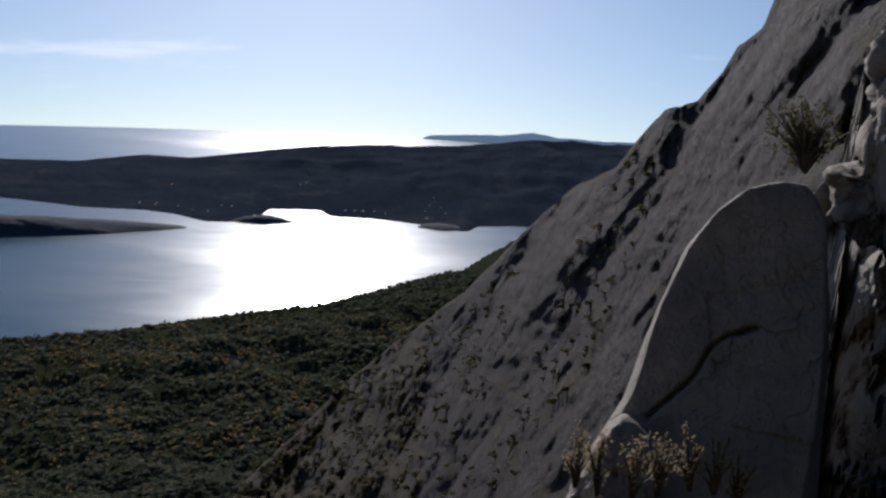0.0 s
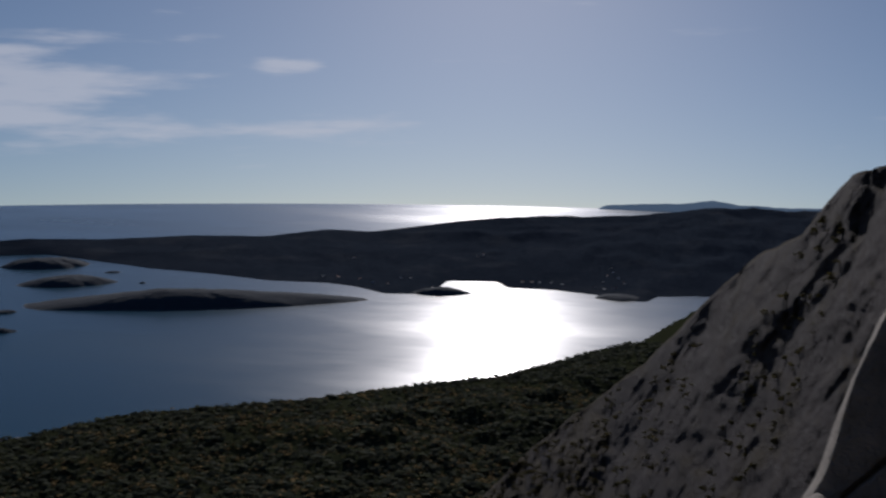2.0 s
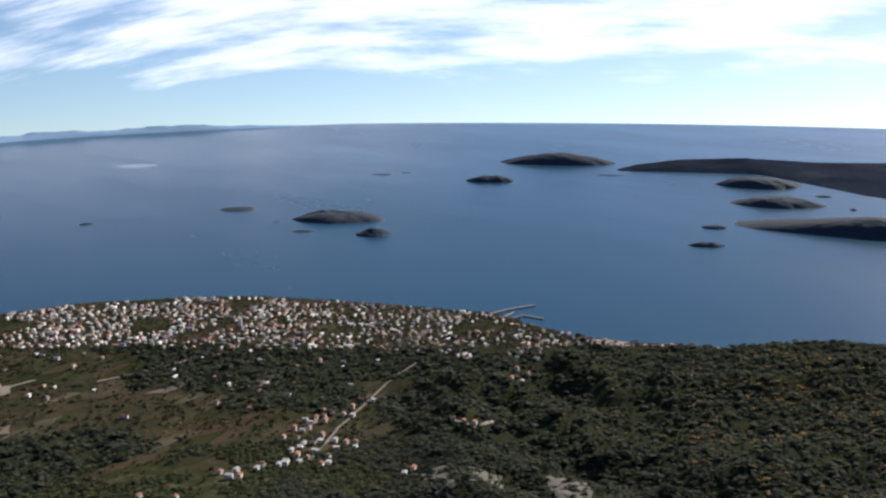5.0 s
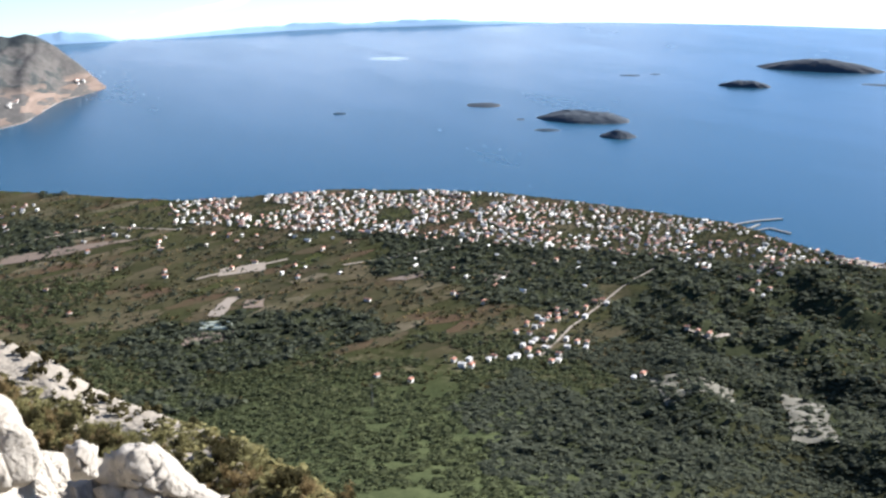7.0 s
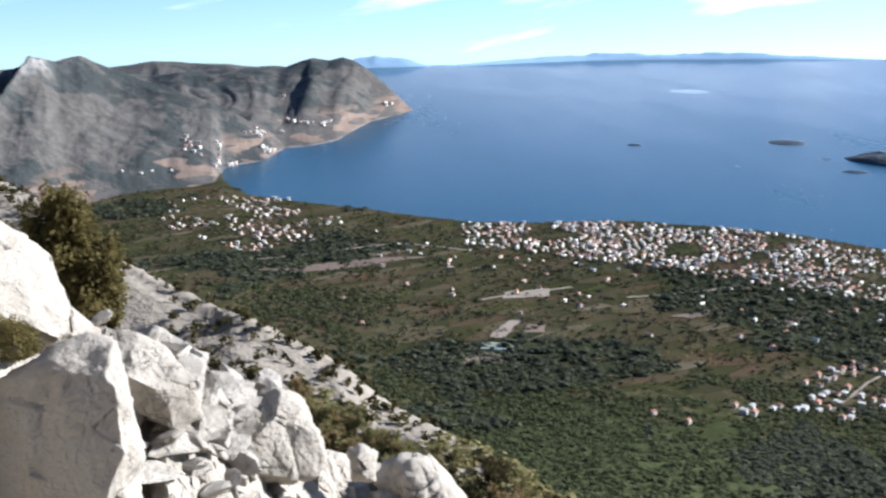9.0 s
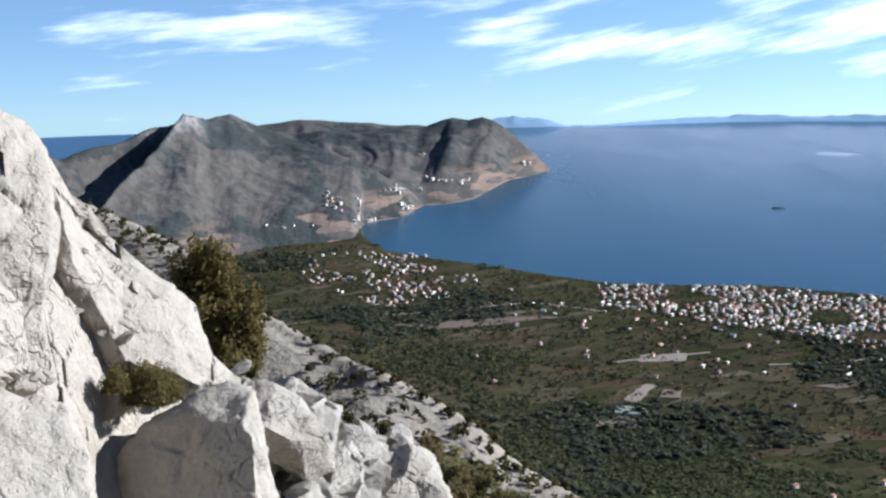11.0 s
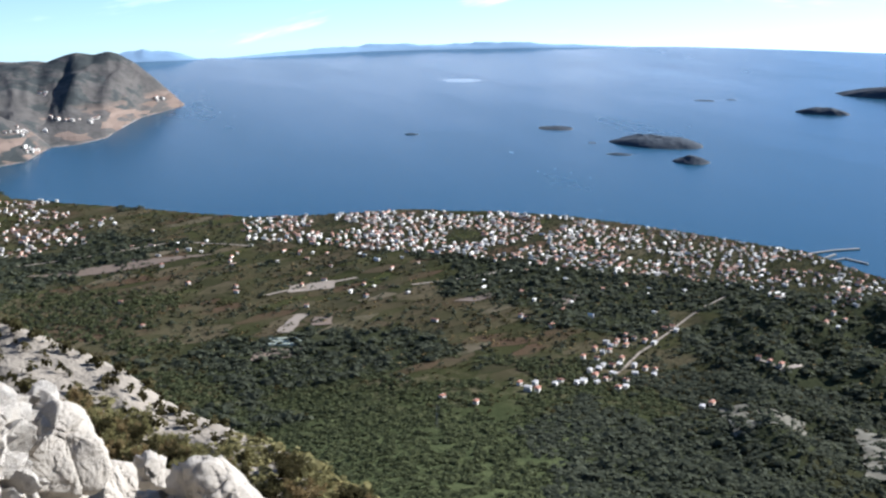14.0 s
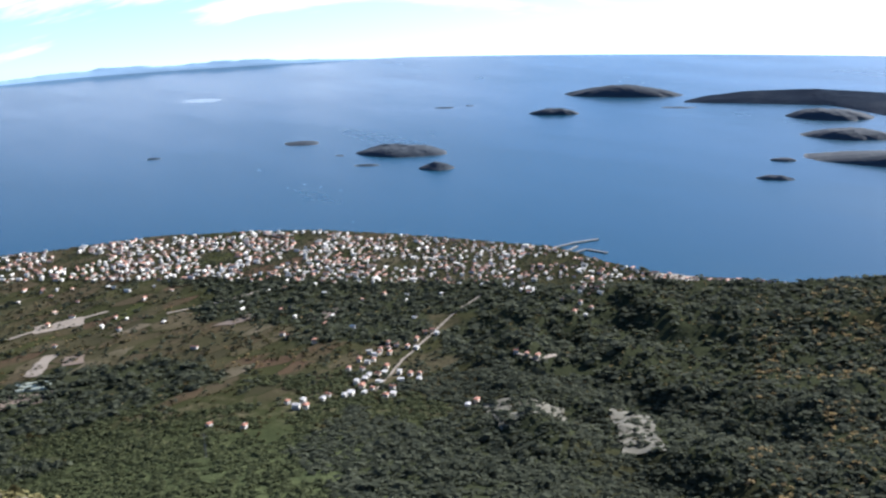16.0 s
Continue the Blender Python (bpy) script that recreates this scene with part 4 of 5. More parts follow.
draped("field", [(61.2, -18.5), (59.5, -18.0), (58.4, -18.0), (60, -18.5)], MAT["soil"], "reddish bare field", "field")
draped("field", [(56.2, -18.5), (54.6, -17.9), (53.8, -17.9), (55.3, -18.5)], MAT["soil"], "reddish bare field", "field")
draped("field", [(84, -16.1), (78, -15.8), (74, -15.7), (80, -16.4)], MAT["soil"], "long strip of brown ploughland", "field")
draped("field", [(37.6, -16.5), (35, -16.5), (35, -16.25), (37.4, -16.25)], MAT["track"], "sandy open ground by the shore", "field", 0.6)
draped("field", [(72.4, -21.3), (70, -21.2), (69.4, -20.75), (71.8, -20.7)], MAT["soil"], "brown ploughed field by the greenhouses", "field")


def box(bm, x0, x1, y0, y1, z0, z1):
    v = [bm.verts.new((x, y, z)) for z in (z0, z1) for x, y in ((x0, y0), (x1, y0), (x1, y1), (x0, y1))]
    for f in ((3, 2, 1, 0), (4, 5, 6, 7), (0, 1, 5, 4), (1, 2, 6, 5), (2, 3, 7, 6), (3, 0, 4, 7)):
        bm.faces.new([v[i] for i in f])


def roof_mesh(bm, w, d, z, rise, over=0.5, hip=0.0):
    """A tiled roof with its eaves over the walls."""
    a, b = w / 2 + over, d / 2 + over
    low = [bm.verts.new(p) for p in ((-a, -b, z), (a, -b, z), (a, b, z), (-a, b, z))]
    under = [bm.verts.new(p) for p in ((-a, -b, z - 0.25), (a, -b, z - 0.25), (a, b, z - 0.25), (-a, b, z - 0.25))]
    r0, r1 = bm.verts.new((-a + hip, 0, z + rise)), bm.verts.new((a - hip, 0, z + rise))
    for f in ((low[0], low[1], r1, r0), (low[2], low[3], r0, r1), (low[1], low[2], r1), (low[3], low[0], r0), tuple(under[::-1])):
        bm.faces.new(f)
    for i in range(4):
        bm.faces.new((under[i], under[(i + 1) % 4], low[(i + 1) % 4], low[i]))


def build_house(w, d, h, rise, hip, wall, roof, label, flat=False):
    """A house: walls, roof, chimney, windows and a door."""
    ob = tagged(new("house"), label, "house", "houses of the seaside town")
    bm = bmesh.new()
    box(bm, -w / 2, w / 2, -d / 2, d / 2, -3, h)
    part("wall", bm, MAT[wall], ob)
    bm = bmesh.new()
    if flat:
        box(bm, -w / 2 - 0.2, w / 2 + 0.2, -d / 2 - 0.2, d / 2 + 0.2, h, h + 0.4)
    else:
        roof_mesh(bm, w, d, h + 0.26, rise, 0.5, hip)
    part("roof", bm, MAT[roof], ob)
    bm = bmesh.new()
    box(bm, w * 0.2, w * 0.2 + 0.7, 0.4, 1.1, h + 0.3, h + rise + 0.9)
    part("chimney", bm, MAT[wall], ob)
    me = None
    for sy in (-1, 1):
        for k in range(3):
            for lev in range(max(1, int(h // 3))):
                if me is None:
                    bm = bmesh.new()
                    box(bm, -0.55, 0.55, -0.05, 0.05, 0, 1.3)
                    win = part("window", bm, MAT["glass"], ob)
                    me = win.data
                else:
                    win = new("window", me)
                    win.parent = ob
                win.location = ((k - 1) * w * 0.3, sy * d / 2, 1.0 + 2.9 * lev)
    return ob


KINDS = [(6.5, 5.5, 5.2, 1.2, 0, "white_wall", "tiles", "white two-storey house with terracotta roof"), (6, 5.2, 4.8, 1.1, 2, "white_wall", "tiles", "white house with hipped terracotta roof"),
         (7.2, 5.6, 5.4, 1.3, 0, "cream_wall", "tiles", "cream rendered house with terracotta roof"), (7, 6, 6.6, 1.2, 2, "white_wall", "tiles", "tall white house with hipped red roof"),
         (7, 5.2, 5, 0.7, 0, "white_wall", "grey_roof", "plain white house with pale grey roof"), (9, 7, 5.5, 0.4, 0, "white_wall", "grey_roof", "flat-roofed white building in the town")]
HOUSES = [build_house(*k, flat=(i == 5)) for i, k in enumerate(KINDS)]
g = random.Random(5)
TAKEN = {}


def free_spot(x, y, gap):
    """True if no house stands nearer than gap; then notes it."""
    c = (int(x // 20), int(y // 20))
    for i in (-1, 0, 1):
        for j in (-1, 0, 1):
            for p in TAKEN.get((c[0] + i, c[1] + j), ()):
                if math.hypot(p[0] - x, p[1] - y) < gap:
                    return False
    TAKEN.setdefault(c, []).append((x, y))
    return True


def stand(kind, p, turn, grow=1.0):
    """Set one more house of a kind on the ground."""
    m = Matrix.Translation(p) @ pose(0, 0, 0, 0, 0, turn) @ Matrix.Scale(0.58 * grow, 4)
    src = HOUSES[kind]
    if not src.get("placed"):
        src["placed"] = 1
        src.matrix_basis = m
        return src
    return copy_thing(src, m)


single, massed = [], []
for _ in range(9000):
    a = g.uniform(30.5, 72.5)
    low_e, high_e = along(TOWN_LOW, a), -math.degrees(math.atan2(EYE - 2, along(SHORE, a))) - 0.12
    t = g.random() ** (0.75 if a > 46 else 1.3)
    if a < 45 and g.random() < 0.35 or a < 40 and (g.random() < 0.3 or t < 0.25):
        continue
    p = sight(a, low_e + (high_e - low_e) * t, (1100, 1900))
    if noise.noise(p * 0.012) < -0.25 or g.random() < 0.9 * smooth(a, 66, 73) or not free_spot(p.x, p.y, g.uniform(6, 18)):
        continue
    p.z = float(ground_at(p.x, p.y))
    if p.z < 1.0:
        continue
    (single if a < 52.0 and len(single) < 205 else massed).append((p, a))
VILLAGE = [(57.0, -23.0), (56.6, -22.7), (55.5, -22.7), (55.2, -22.5), (54.3, -22.6), (53.9, -22.5), (53.3, -22.2), (52.9, -22.6), (52.0, -22.7), (51.6, -22.3), (53.6, -21.9), (52.9, -21.6), (52.4, -21.6), (51.9, -21.2),
           (50.1, -21.9), (50.6, -21.6), (51.2, -21.5), (54.0, -21.2), (53.4, -20.8), (52.8, -20.4), (52.2, -20.3), (51.7, -20.5), (51.3, -20.1), (50.7, -20.2), (50.2, -19.8), (49.7, -19.5), (49.3, -19.4), (52.6, -20.8),
           (61.8, -23.5), (59.9, -23.8), (47.4, -23.3), (46.9, -23.1), (51.9, -17.4), (48.8, -17.5), (69.5, -17.6), (73, -17.5), (75.5, -17.2), (66, -18.2), (57.5, -19.2), (55.8, -19.7), (44.7, -20.5), (44.1, -20.7), (43.5, -20.8),
           (76.8, -16.2), (79, -17.9), (78, -19.2), (41.5, -18.4), (40.9, -18.6), (40.6, -18.2), (41.2, -17.9), (42.2, -17.8)]
for c in VILLAGE:
    p = sight(*c)
    if free_spot(p.x, p.y, 9.0):
        stand(g.choice((0, 0, 1, 2, 4)), p, g.choice((0, 90)) + g.gauss(32, 9), 1.5)
        if 49 < c[0] < 58 and -23.2 < c[1] < -19:
            q = p + Vector((g.uniform(-16, 16), g.uniform(-16, 16), 0))
            if free_spot(q.x, q.y, 8.0):
                q.z = float(ground_at(q.x, q.y))
                stand(g.choice((0, 1, 4, 5)), q, g.choice((0, 90)) + g.gauss(32, 9), 1.4)
HAMLET_LOW = [(76, -13.7), (78.5, -14.4), (80.8, -14.95), (83.2, -15.7), (86.2, -14.4), (88.4, -13.6)]
for k in range(900):
    a = g.triangular(76.5, 88.4, 83.5)
    low_e = along(HAMLET_LOW, a)
    p = sight(a, low_e + (-12.3 - low_e) * g.random() ** 1.4, (1100, 2100))
    if p.z > 1.0 and noise.noise(p * 0.011) > -0.05 + 0.3 * smooth(-a, -81, -77) and free_spot(p.x, p.y, g.uniform(7, 15)):
        massed.append((p, a))
# lone houses and sheds among the fields
for k in range(60):
    a = g.uniform(50, 79)
    p = sight(a, along(TOWN_LOW, min(a, 74)) - abs(g.gauss(0.2, 1.3)), (1000, 1900))
    if p.z > 1.0 and free_spot(p.x, p.y, 16):
        massed.append((p, a))
for p, a in single:
    stand(g.choice((0, 0, 1, 1, 2, 3, 4, 5)), p, g.choice((0, 90, 180)) + a + g.gauss(-22, 9))
# the far side of the bay and the villages under the mountains
for name, spots in (("far_shore", ((13.6, 3000), (13.3, 2720), (12.6, 2660), (11.1, 2700), (10.6, 2690), (11.8, 2640), (7.1, 3000), (6.8, 3010), (4.7, 2690), (4.2, 2690), (3.8, 2685), (3.2, 2690), (2.6, 2680), (0.9, 2650), (0.5, 2700),
                                   (0.3, 2760), (0.1, 2850), (0.0, 2800), (-0.3, 2740), (-0.6, 2680), (-0.1, 2640), (0.4, 2630), (9.4, 2600), (8.9, 2590), (15.2, 2760), (14.4, 2740))),):
    for a, r in spots:
        f = toward(a)
        massed.append((Vector((f.x * r, f.y * r, on_strip(name, a, r))), a))


def on_hill(az, el):
    """The place on the mountains across the water seen from the lookout at that compass and elevation."""
    r = np.linspace(1900, 3400, 500)
    f, best = toward(az), None
    for name in ("near_range", "mountain_range"):
        sa, sr, sz = STRIPS[name]
        if sa.min() <= az <= sa.max():
            k = int(np.clip(np.searchsorted(sa, az), 0, len(sa) - 1))
            z = np.interp(r, sr[k], sz[k], left=-9, right=-9)
            hit = np.nonzero((EYE + r * math.tan(radians(el)) <= z) & (z > 1.5))[0]
            if len(hit) and (best is None or r[hit[0]] < best[0]):
                best = (r[hit[0]], z[hit[0]])
    return best and Vector((f.x * best[0], f.y * best[0], best[1]))


# hamlets along the road under the mountains: compass, elevation, spread, houses
for a0, e0, da, de, count in ((83.0, -9.1, 0.5, 0.10, 20), (81.6, -8.52, 0.3, 0.06, 10), (80.2, -8.66, 0.5, 0.06, 12), (86.3, -9.8, 0.6, 0.22, 15), (85.2, -10.6, 0.12, 0.25, 9),
                              (82.8, -10.0, 0.4, 0.07, 9), (81.8, -7.3, 0.15, 0.04, 5), (76.5, -7.8, 0.15, 0.05, 5), (84.6, -11.0, 0.2, 0.12, 5), (88.2, -10.9, 0.8, 0.15, 4)):
    for _ in range(count):
        a = g.gauss(a0, da)
        p = on_hill(a, g.gauss(e0, de))
        if p and free_spot(p.x, p.y, 7):
            massed.append((p, a))


def massed_houses(spots):
    """The houses farther off, joined: walls and roofs."""
    wv, wf, rv, rf_ = [], [], [], []
    for p, a in spots:
        k = 0.8 if a > 74 and p.xy.length > 2150 else 0.6 if a > 78 else 0.64
        w, d, h, rise = k * g.choice((g.uniform(4, 8), g.uniform(5, 14))), k * g.uniform(3.8, 6.4), k * g.choice((2.6, 3.2, 4.4, 5.6)), k * g.choice((1.3, 1.5, 1.2, 0.4))
        m = np.array(pose(0, 0, 0, 0, 0, g.choice((0, 90)) + a + g.gauss(-22, 9)).to_3x3())
        at = np.array(p)
        for vs, fs, kind in ((wv, wf, 0), (rv, rf_, 1)):
            one = bmesh.new()
            if kind:
                roof_mesh(one, w, d, h + 0.26, rise, 0.5)
            else:
                box(one, -w / 2, w / 2, -d / 2, d / 2, -3, h)
            one.verts.index_update()
            n = len(vs)
            vs.extend(((m @ np.array(v.co)) + at).tolist() for v in one.verts)
            fs.extend([n + v.index for v in f.verts] for f in one.faces)
            one.free()
    out = []
    for nm, vs, fs, mat in (("house_wall", wv, wf, "white_wall"), ("house_roof", rv, rf_, "tiles_mixed")):
        me = bpy.data.meshes.new(nm)
        me.from_pydata(vs, [], fs)
        me.materials.append(MAT[mat])
        out.append(new(nm, me))
    return out


def mixed_roof(N, co):
    own = N.add("ShaderNodeNewGeometry").outputs["Random Per Island"]
    return N.ramp(own, [(0.0, (0.42, 0.20, 0.13)), (0.25, (0.34, 0.16, 0.11)), (0.4, (0.52, 0.34, 0.25)), (0.5, (0.6, 0.56, 0.5)), (0.75, (0.78, 0.74, 0.67))], "CONSTANT"), 0.85, None, 0, {}


MAT["tiles_mixed"] = material("tiles_mixed", mixed_roof)
town = tagged(new("town"), "dense white houses with terracotta roofs along the shore", "town", kind="stuff")
for ob in massed_houses(massed):
    ob.parent = town


def pier(points, width, label):
    """A stone pier on the water through places by compass and distance."""
    bm = bmesh.new()
    p = [toward(a) * r for a, r in points]
    for a, b in zip(p, p[1:]):
        d = (b - a).normalized()
        s = Vector((-d.y, d.x, 0)) * width / 2
        v = [bm.verts.new(q + Vector((0, 0, z))) for z in (-3, 1.6) for q in (a - s, b - s, b + s, a + s)]
        for f in ((3, 2, 1, 0), (4, 5, 6, 7), (0, 1, 5, 4), (1, 2, 6, 5), (2, 3, 7, 6), (3, 0, 4, 7)):
            bm.faces.new([v[i] for i in f])
    return tagged(part("pier", bm, MAT["quay"]), label, "pier", "piers of the small harbour")


pier([(42.7, 1615), (41.6, 1646), (40.3, 1672)], 4.5, "grey stone breakwater with a bend")
pier([(41.7, 1585), (40.9, 1610), (39.8, 1592)], 3.5, "grey stone jetty of the small harbour")
pier([(42.0, 1595), (41.4, 1628)], 4, "short grey concrete jetty")

# foil greenhouses
gh = sight(70.5, -20.45)
for k in range(3):
    bm = bmesh.new()
    prof = [(math.cos(t) * 3.2, math.sin(t) * 2.4) for t in np.linspace(0, math.pi, 9)]
    rows = [[bm.verts.new((x, y, z)) for x, z in prof] for y in (-17, 17)]
    for i in range(8):
        bm.faces.new((rows[0][i], rows[0][i + 1], rows[1][i + 1], rows[1][i]))
    bm.faces.new(rows[0][::-1]), bm.faces.new(rows[1])
    ob = tagged(new("greenhouse"), "long pale green foil tunnel greenhouse", "greenhouse", "greenhouses in the field")
    part("cover", bm, MAT["foil"], ob)
    bm = bmesh.new()
    box(bm, -1, 1, -17.3, -17.05, 0, 2.2)
    part("door", bm, MAT["grey_roof"], ob)
    q = gh + toward(70.5) * (k * 9.5 - 9)
    q.z = float(ground_at(q.x, q.y))
    ob.matrix_basis = Matrix.Translation(q) @ pose(0, 0, 0, 0, 0, 155)

# a lattice mast on the slope
mast_at = sight(62.1, -25.0)
mast = tagged(new("power_mast"), "slim pale steel power mast above the scrub", "mast")
mast.matrix_basis = Matrix.Translation(mast_at) @ pose(0, 0, 0, 0, 0, 30)
bm = bmesh.new()
for sx in (-1, 1):
    for sy in (-1, 1):
        v = [bm.verts.new(p) for p in ((sx * 1.2, sy * 1.2, -1), (sx * 1.2 - 0.2 * sx, sy * 1.2, -1), (sx * 0.3, sy * 0.3, 20), (sx * 0.3 - 0.2 * sx, sy * 0.3, 20))]
        bm.faces.new((v[0], v[1], v[3], v[2]))
for k in range(7):
    w0 = 1.2 - 0.9 * (k + 0.5) / 7
    box(bm, -w0, w0, -w0, -w0 + 0.15, k * 2.8 + 1, k * 2.8 + 1.2)
    box(bm, -w0, w0, w0 - 0.15, w0, k * 2.8 + 1, k * 2.8 + 1.2)
part("lattice", bm, MAT["quay"], mast)
bm = bmesh.new()
box(bm, -3.2, 3.2, -0.12, 0.12, 17.4, 17.7)
part("cross_arm", bm, MAT["quay"], mast)


# ---- the rocks round the lookout ----
def hash3(ix, iy, iz, seed):
    return hashed(ix + iz * 57.0, iy + iz * 131.0, seed)


def noise3(p, seed=0):
    i = np.floor(p)
    f = p - i
    f = f * f * (3 - 2 * f)
    total = 0
    for dx in (0, 1):
        for dy in (0, 1):
            for dz in (0, 1):
                w = (f[..., 0] if dx else 1 - f[..., 0]) * (f[..., 1] if dy else 1 - f[..., 1]) * (f[..., 2] if dz else 1 - f[..., 2])
                total = total + w * hash3(i[..., 0] + dx, i[..., 1] + dy, i[..., 2] + dz, seed)
    return total * 2 - 1


def fbm3(p, octaves=5, seed=0, ridged=False):
    total, amp, norm = 0, 1.0, 0.0
    for k in range(octaves):
        n = noise3(p * 2 ** k + 13.7 * k, seed + k)
        total, norm = total + amp * ((1 - 2 * np.abs(n)) if ridged else n), norm + amp
        amp *= 0.52
    return total / norm


def worley(p, seed=0):
    """Cells of fractured rock: the distance past the nearest joint, a number for each block, and the lean of its face."""
    i = np.floor(p)
    best = np.full(p.shape[:-1], 9.0)
    second, own, lean = best.copy(), np.zeros(p.shape[:-1]), np.zeros(p.shape[:-1])
    for dx in (-1, 0, 1):
        for dy in (-1, 0, 1):
            for dz in (-1, 0, 1):
                c = i + (dx, dy, dz)
                h3 = [hash3(c[..., 0], c[..., 1], c[..., 2], seed + q) for q in (1, 2, 3)]
                d = np.sqrt(sum((c[..., q] + h3[q] - p[..., q]) ** 2 for q in range(3)))
                closer = d < best
                second = np.where(closer, best, np.minimum(second, d))
                own = np.where(closer, h3[0], own)
                lean = np.where(closer, sum((2 * h3[(q + 1) % 3] - 1) * (p[..., q] - c[..., q] - h3[q]) for q in range(3)), lean)
                best = np.where(closer, d, best)
    return second - best, own, lean


def fractured(p, cell, seed, deep=0.10, step=0.16):
    """How far the rock face stands back at p: joints between blocks, and blocks broken off at different depths."""
    warp = np.stack([fbm3(p / cell * 0.6 + 3.1 * q, 2, seed + 7 * q) for q in range(3)], -1)
    gap, own, lean = worley((p / cell) * (1.0, 1.0, 0.7) + 0.3 * warp, seed)
    return cell * (deep * np.exp(-gap / 0.05) + step * own + 1.7 * step * lean)


LEDGE_TOP = [(60, -40), (66, -34), (70, -32), (74.6, -28.0), (76, -26.6), (80.4, -25.4), (82.5, -22.8), (84.4, -22.3), (86.4, -21.6), (87.2, -21.0), (89.3, -19.4), (92, -18.4), (93.4, -17.0), (93.9, -14.6), (96.5, -12.4), (99.3, -9.6), (100.5, -6.9), (104, -3.4), (112, 4), (126, 10)]
LEDGE_NEAR = [(60, 4.2), (72, 3.4), (80, 2.4), (88, 2.2), (94, 2.5), (100, 2.5), (126, 2.3)]
LEDGE_FAR = [(60, 9.4), (72, 8.2), (80, 7.2), (87, 6.2), (93, 5.2), (101, 4.5), (126, 3.5)]
# parts of the ledge that stand out: outline by compass and elevation, how far they stand out, and how round their edges are
LOBES = [([(89.4, -21.2), (87.6, -20.6), (84.8, -22.0), (83.6, -23.2), (83.4, -27.6), (86, -29.5), (89.8, -28.5), (90, -25)], 0.75, 2.2),
         ([(101.1, -7.3), (99.7, -8.3), (99.3, -10.5), (97.8, -12.1), (95.3, -13.2), (93.8, -14.5), (93.5, -16.5), (94.9, -17.6), (97.6, -17.6), (98.6, -16.8), (99.5, -15.0), (100.7, -12.3)], 0.40, 2.0),
         ([(106, -2.4), (101.3, -5.3), (100.6, -7.4), (101.0, -11.5), (101.8, -14.5), (101.6, -17.6), (106, -18.5), (108, -12)], 0.50, 1.5),
         ([(108, -17), (103.1, -18.3), (101.6, -18.8), (100.4, -19.8), (99.8, -21.6), (99.6, -26), (99.4, -36), (108, -36)], 0.85, 1.4),
         ([(98.5, -17.9), (94.8, -17.8), (92.9, -16.6), (91.2, -18.2), (92.2, -18.9), (95.8, -19.6), (98.6, -19.9)], 0.30, 0.8),
         ([(84.6, -22.4), (83.0, -22.3), (81.5, -23.0), (80.4, -24.8), (80.3, -27), (83.0, -27.0), (84.4, -24.4)], 0.30, 1.0),
         ([(89.8, -26.4), (86.6, -25.6), (84.8, -27), (85.4, -29.4), (90, -29.4)], 0.22, 0.7),
         ([(84.8, -27.0), (81.8, -27.2), (79.8, -28), (79.2, -31), (84.6, -31)], 0.28, 0.7),
         ([(98.9, -20.4), (95, -20.6), (93, -22), (93, -28), (99.4, -29)], -0.5, 1.0),
         ([(100.8, -12.6), (99.4, -15.3), (98.8, -18.0), (99.9, -18.9), (101.5, -17.6), (101.9, -15)], -0.8, 1.0),
         ([(79.0, -27.4), (77.2, -26.8), (74.6, -27.6), (73.6, -30), (76, -33), (79, -32)], 0.25, 0.7)]
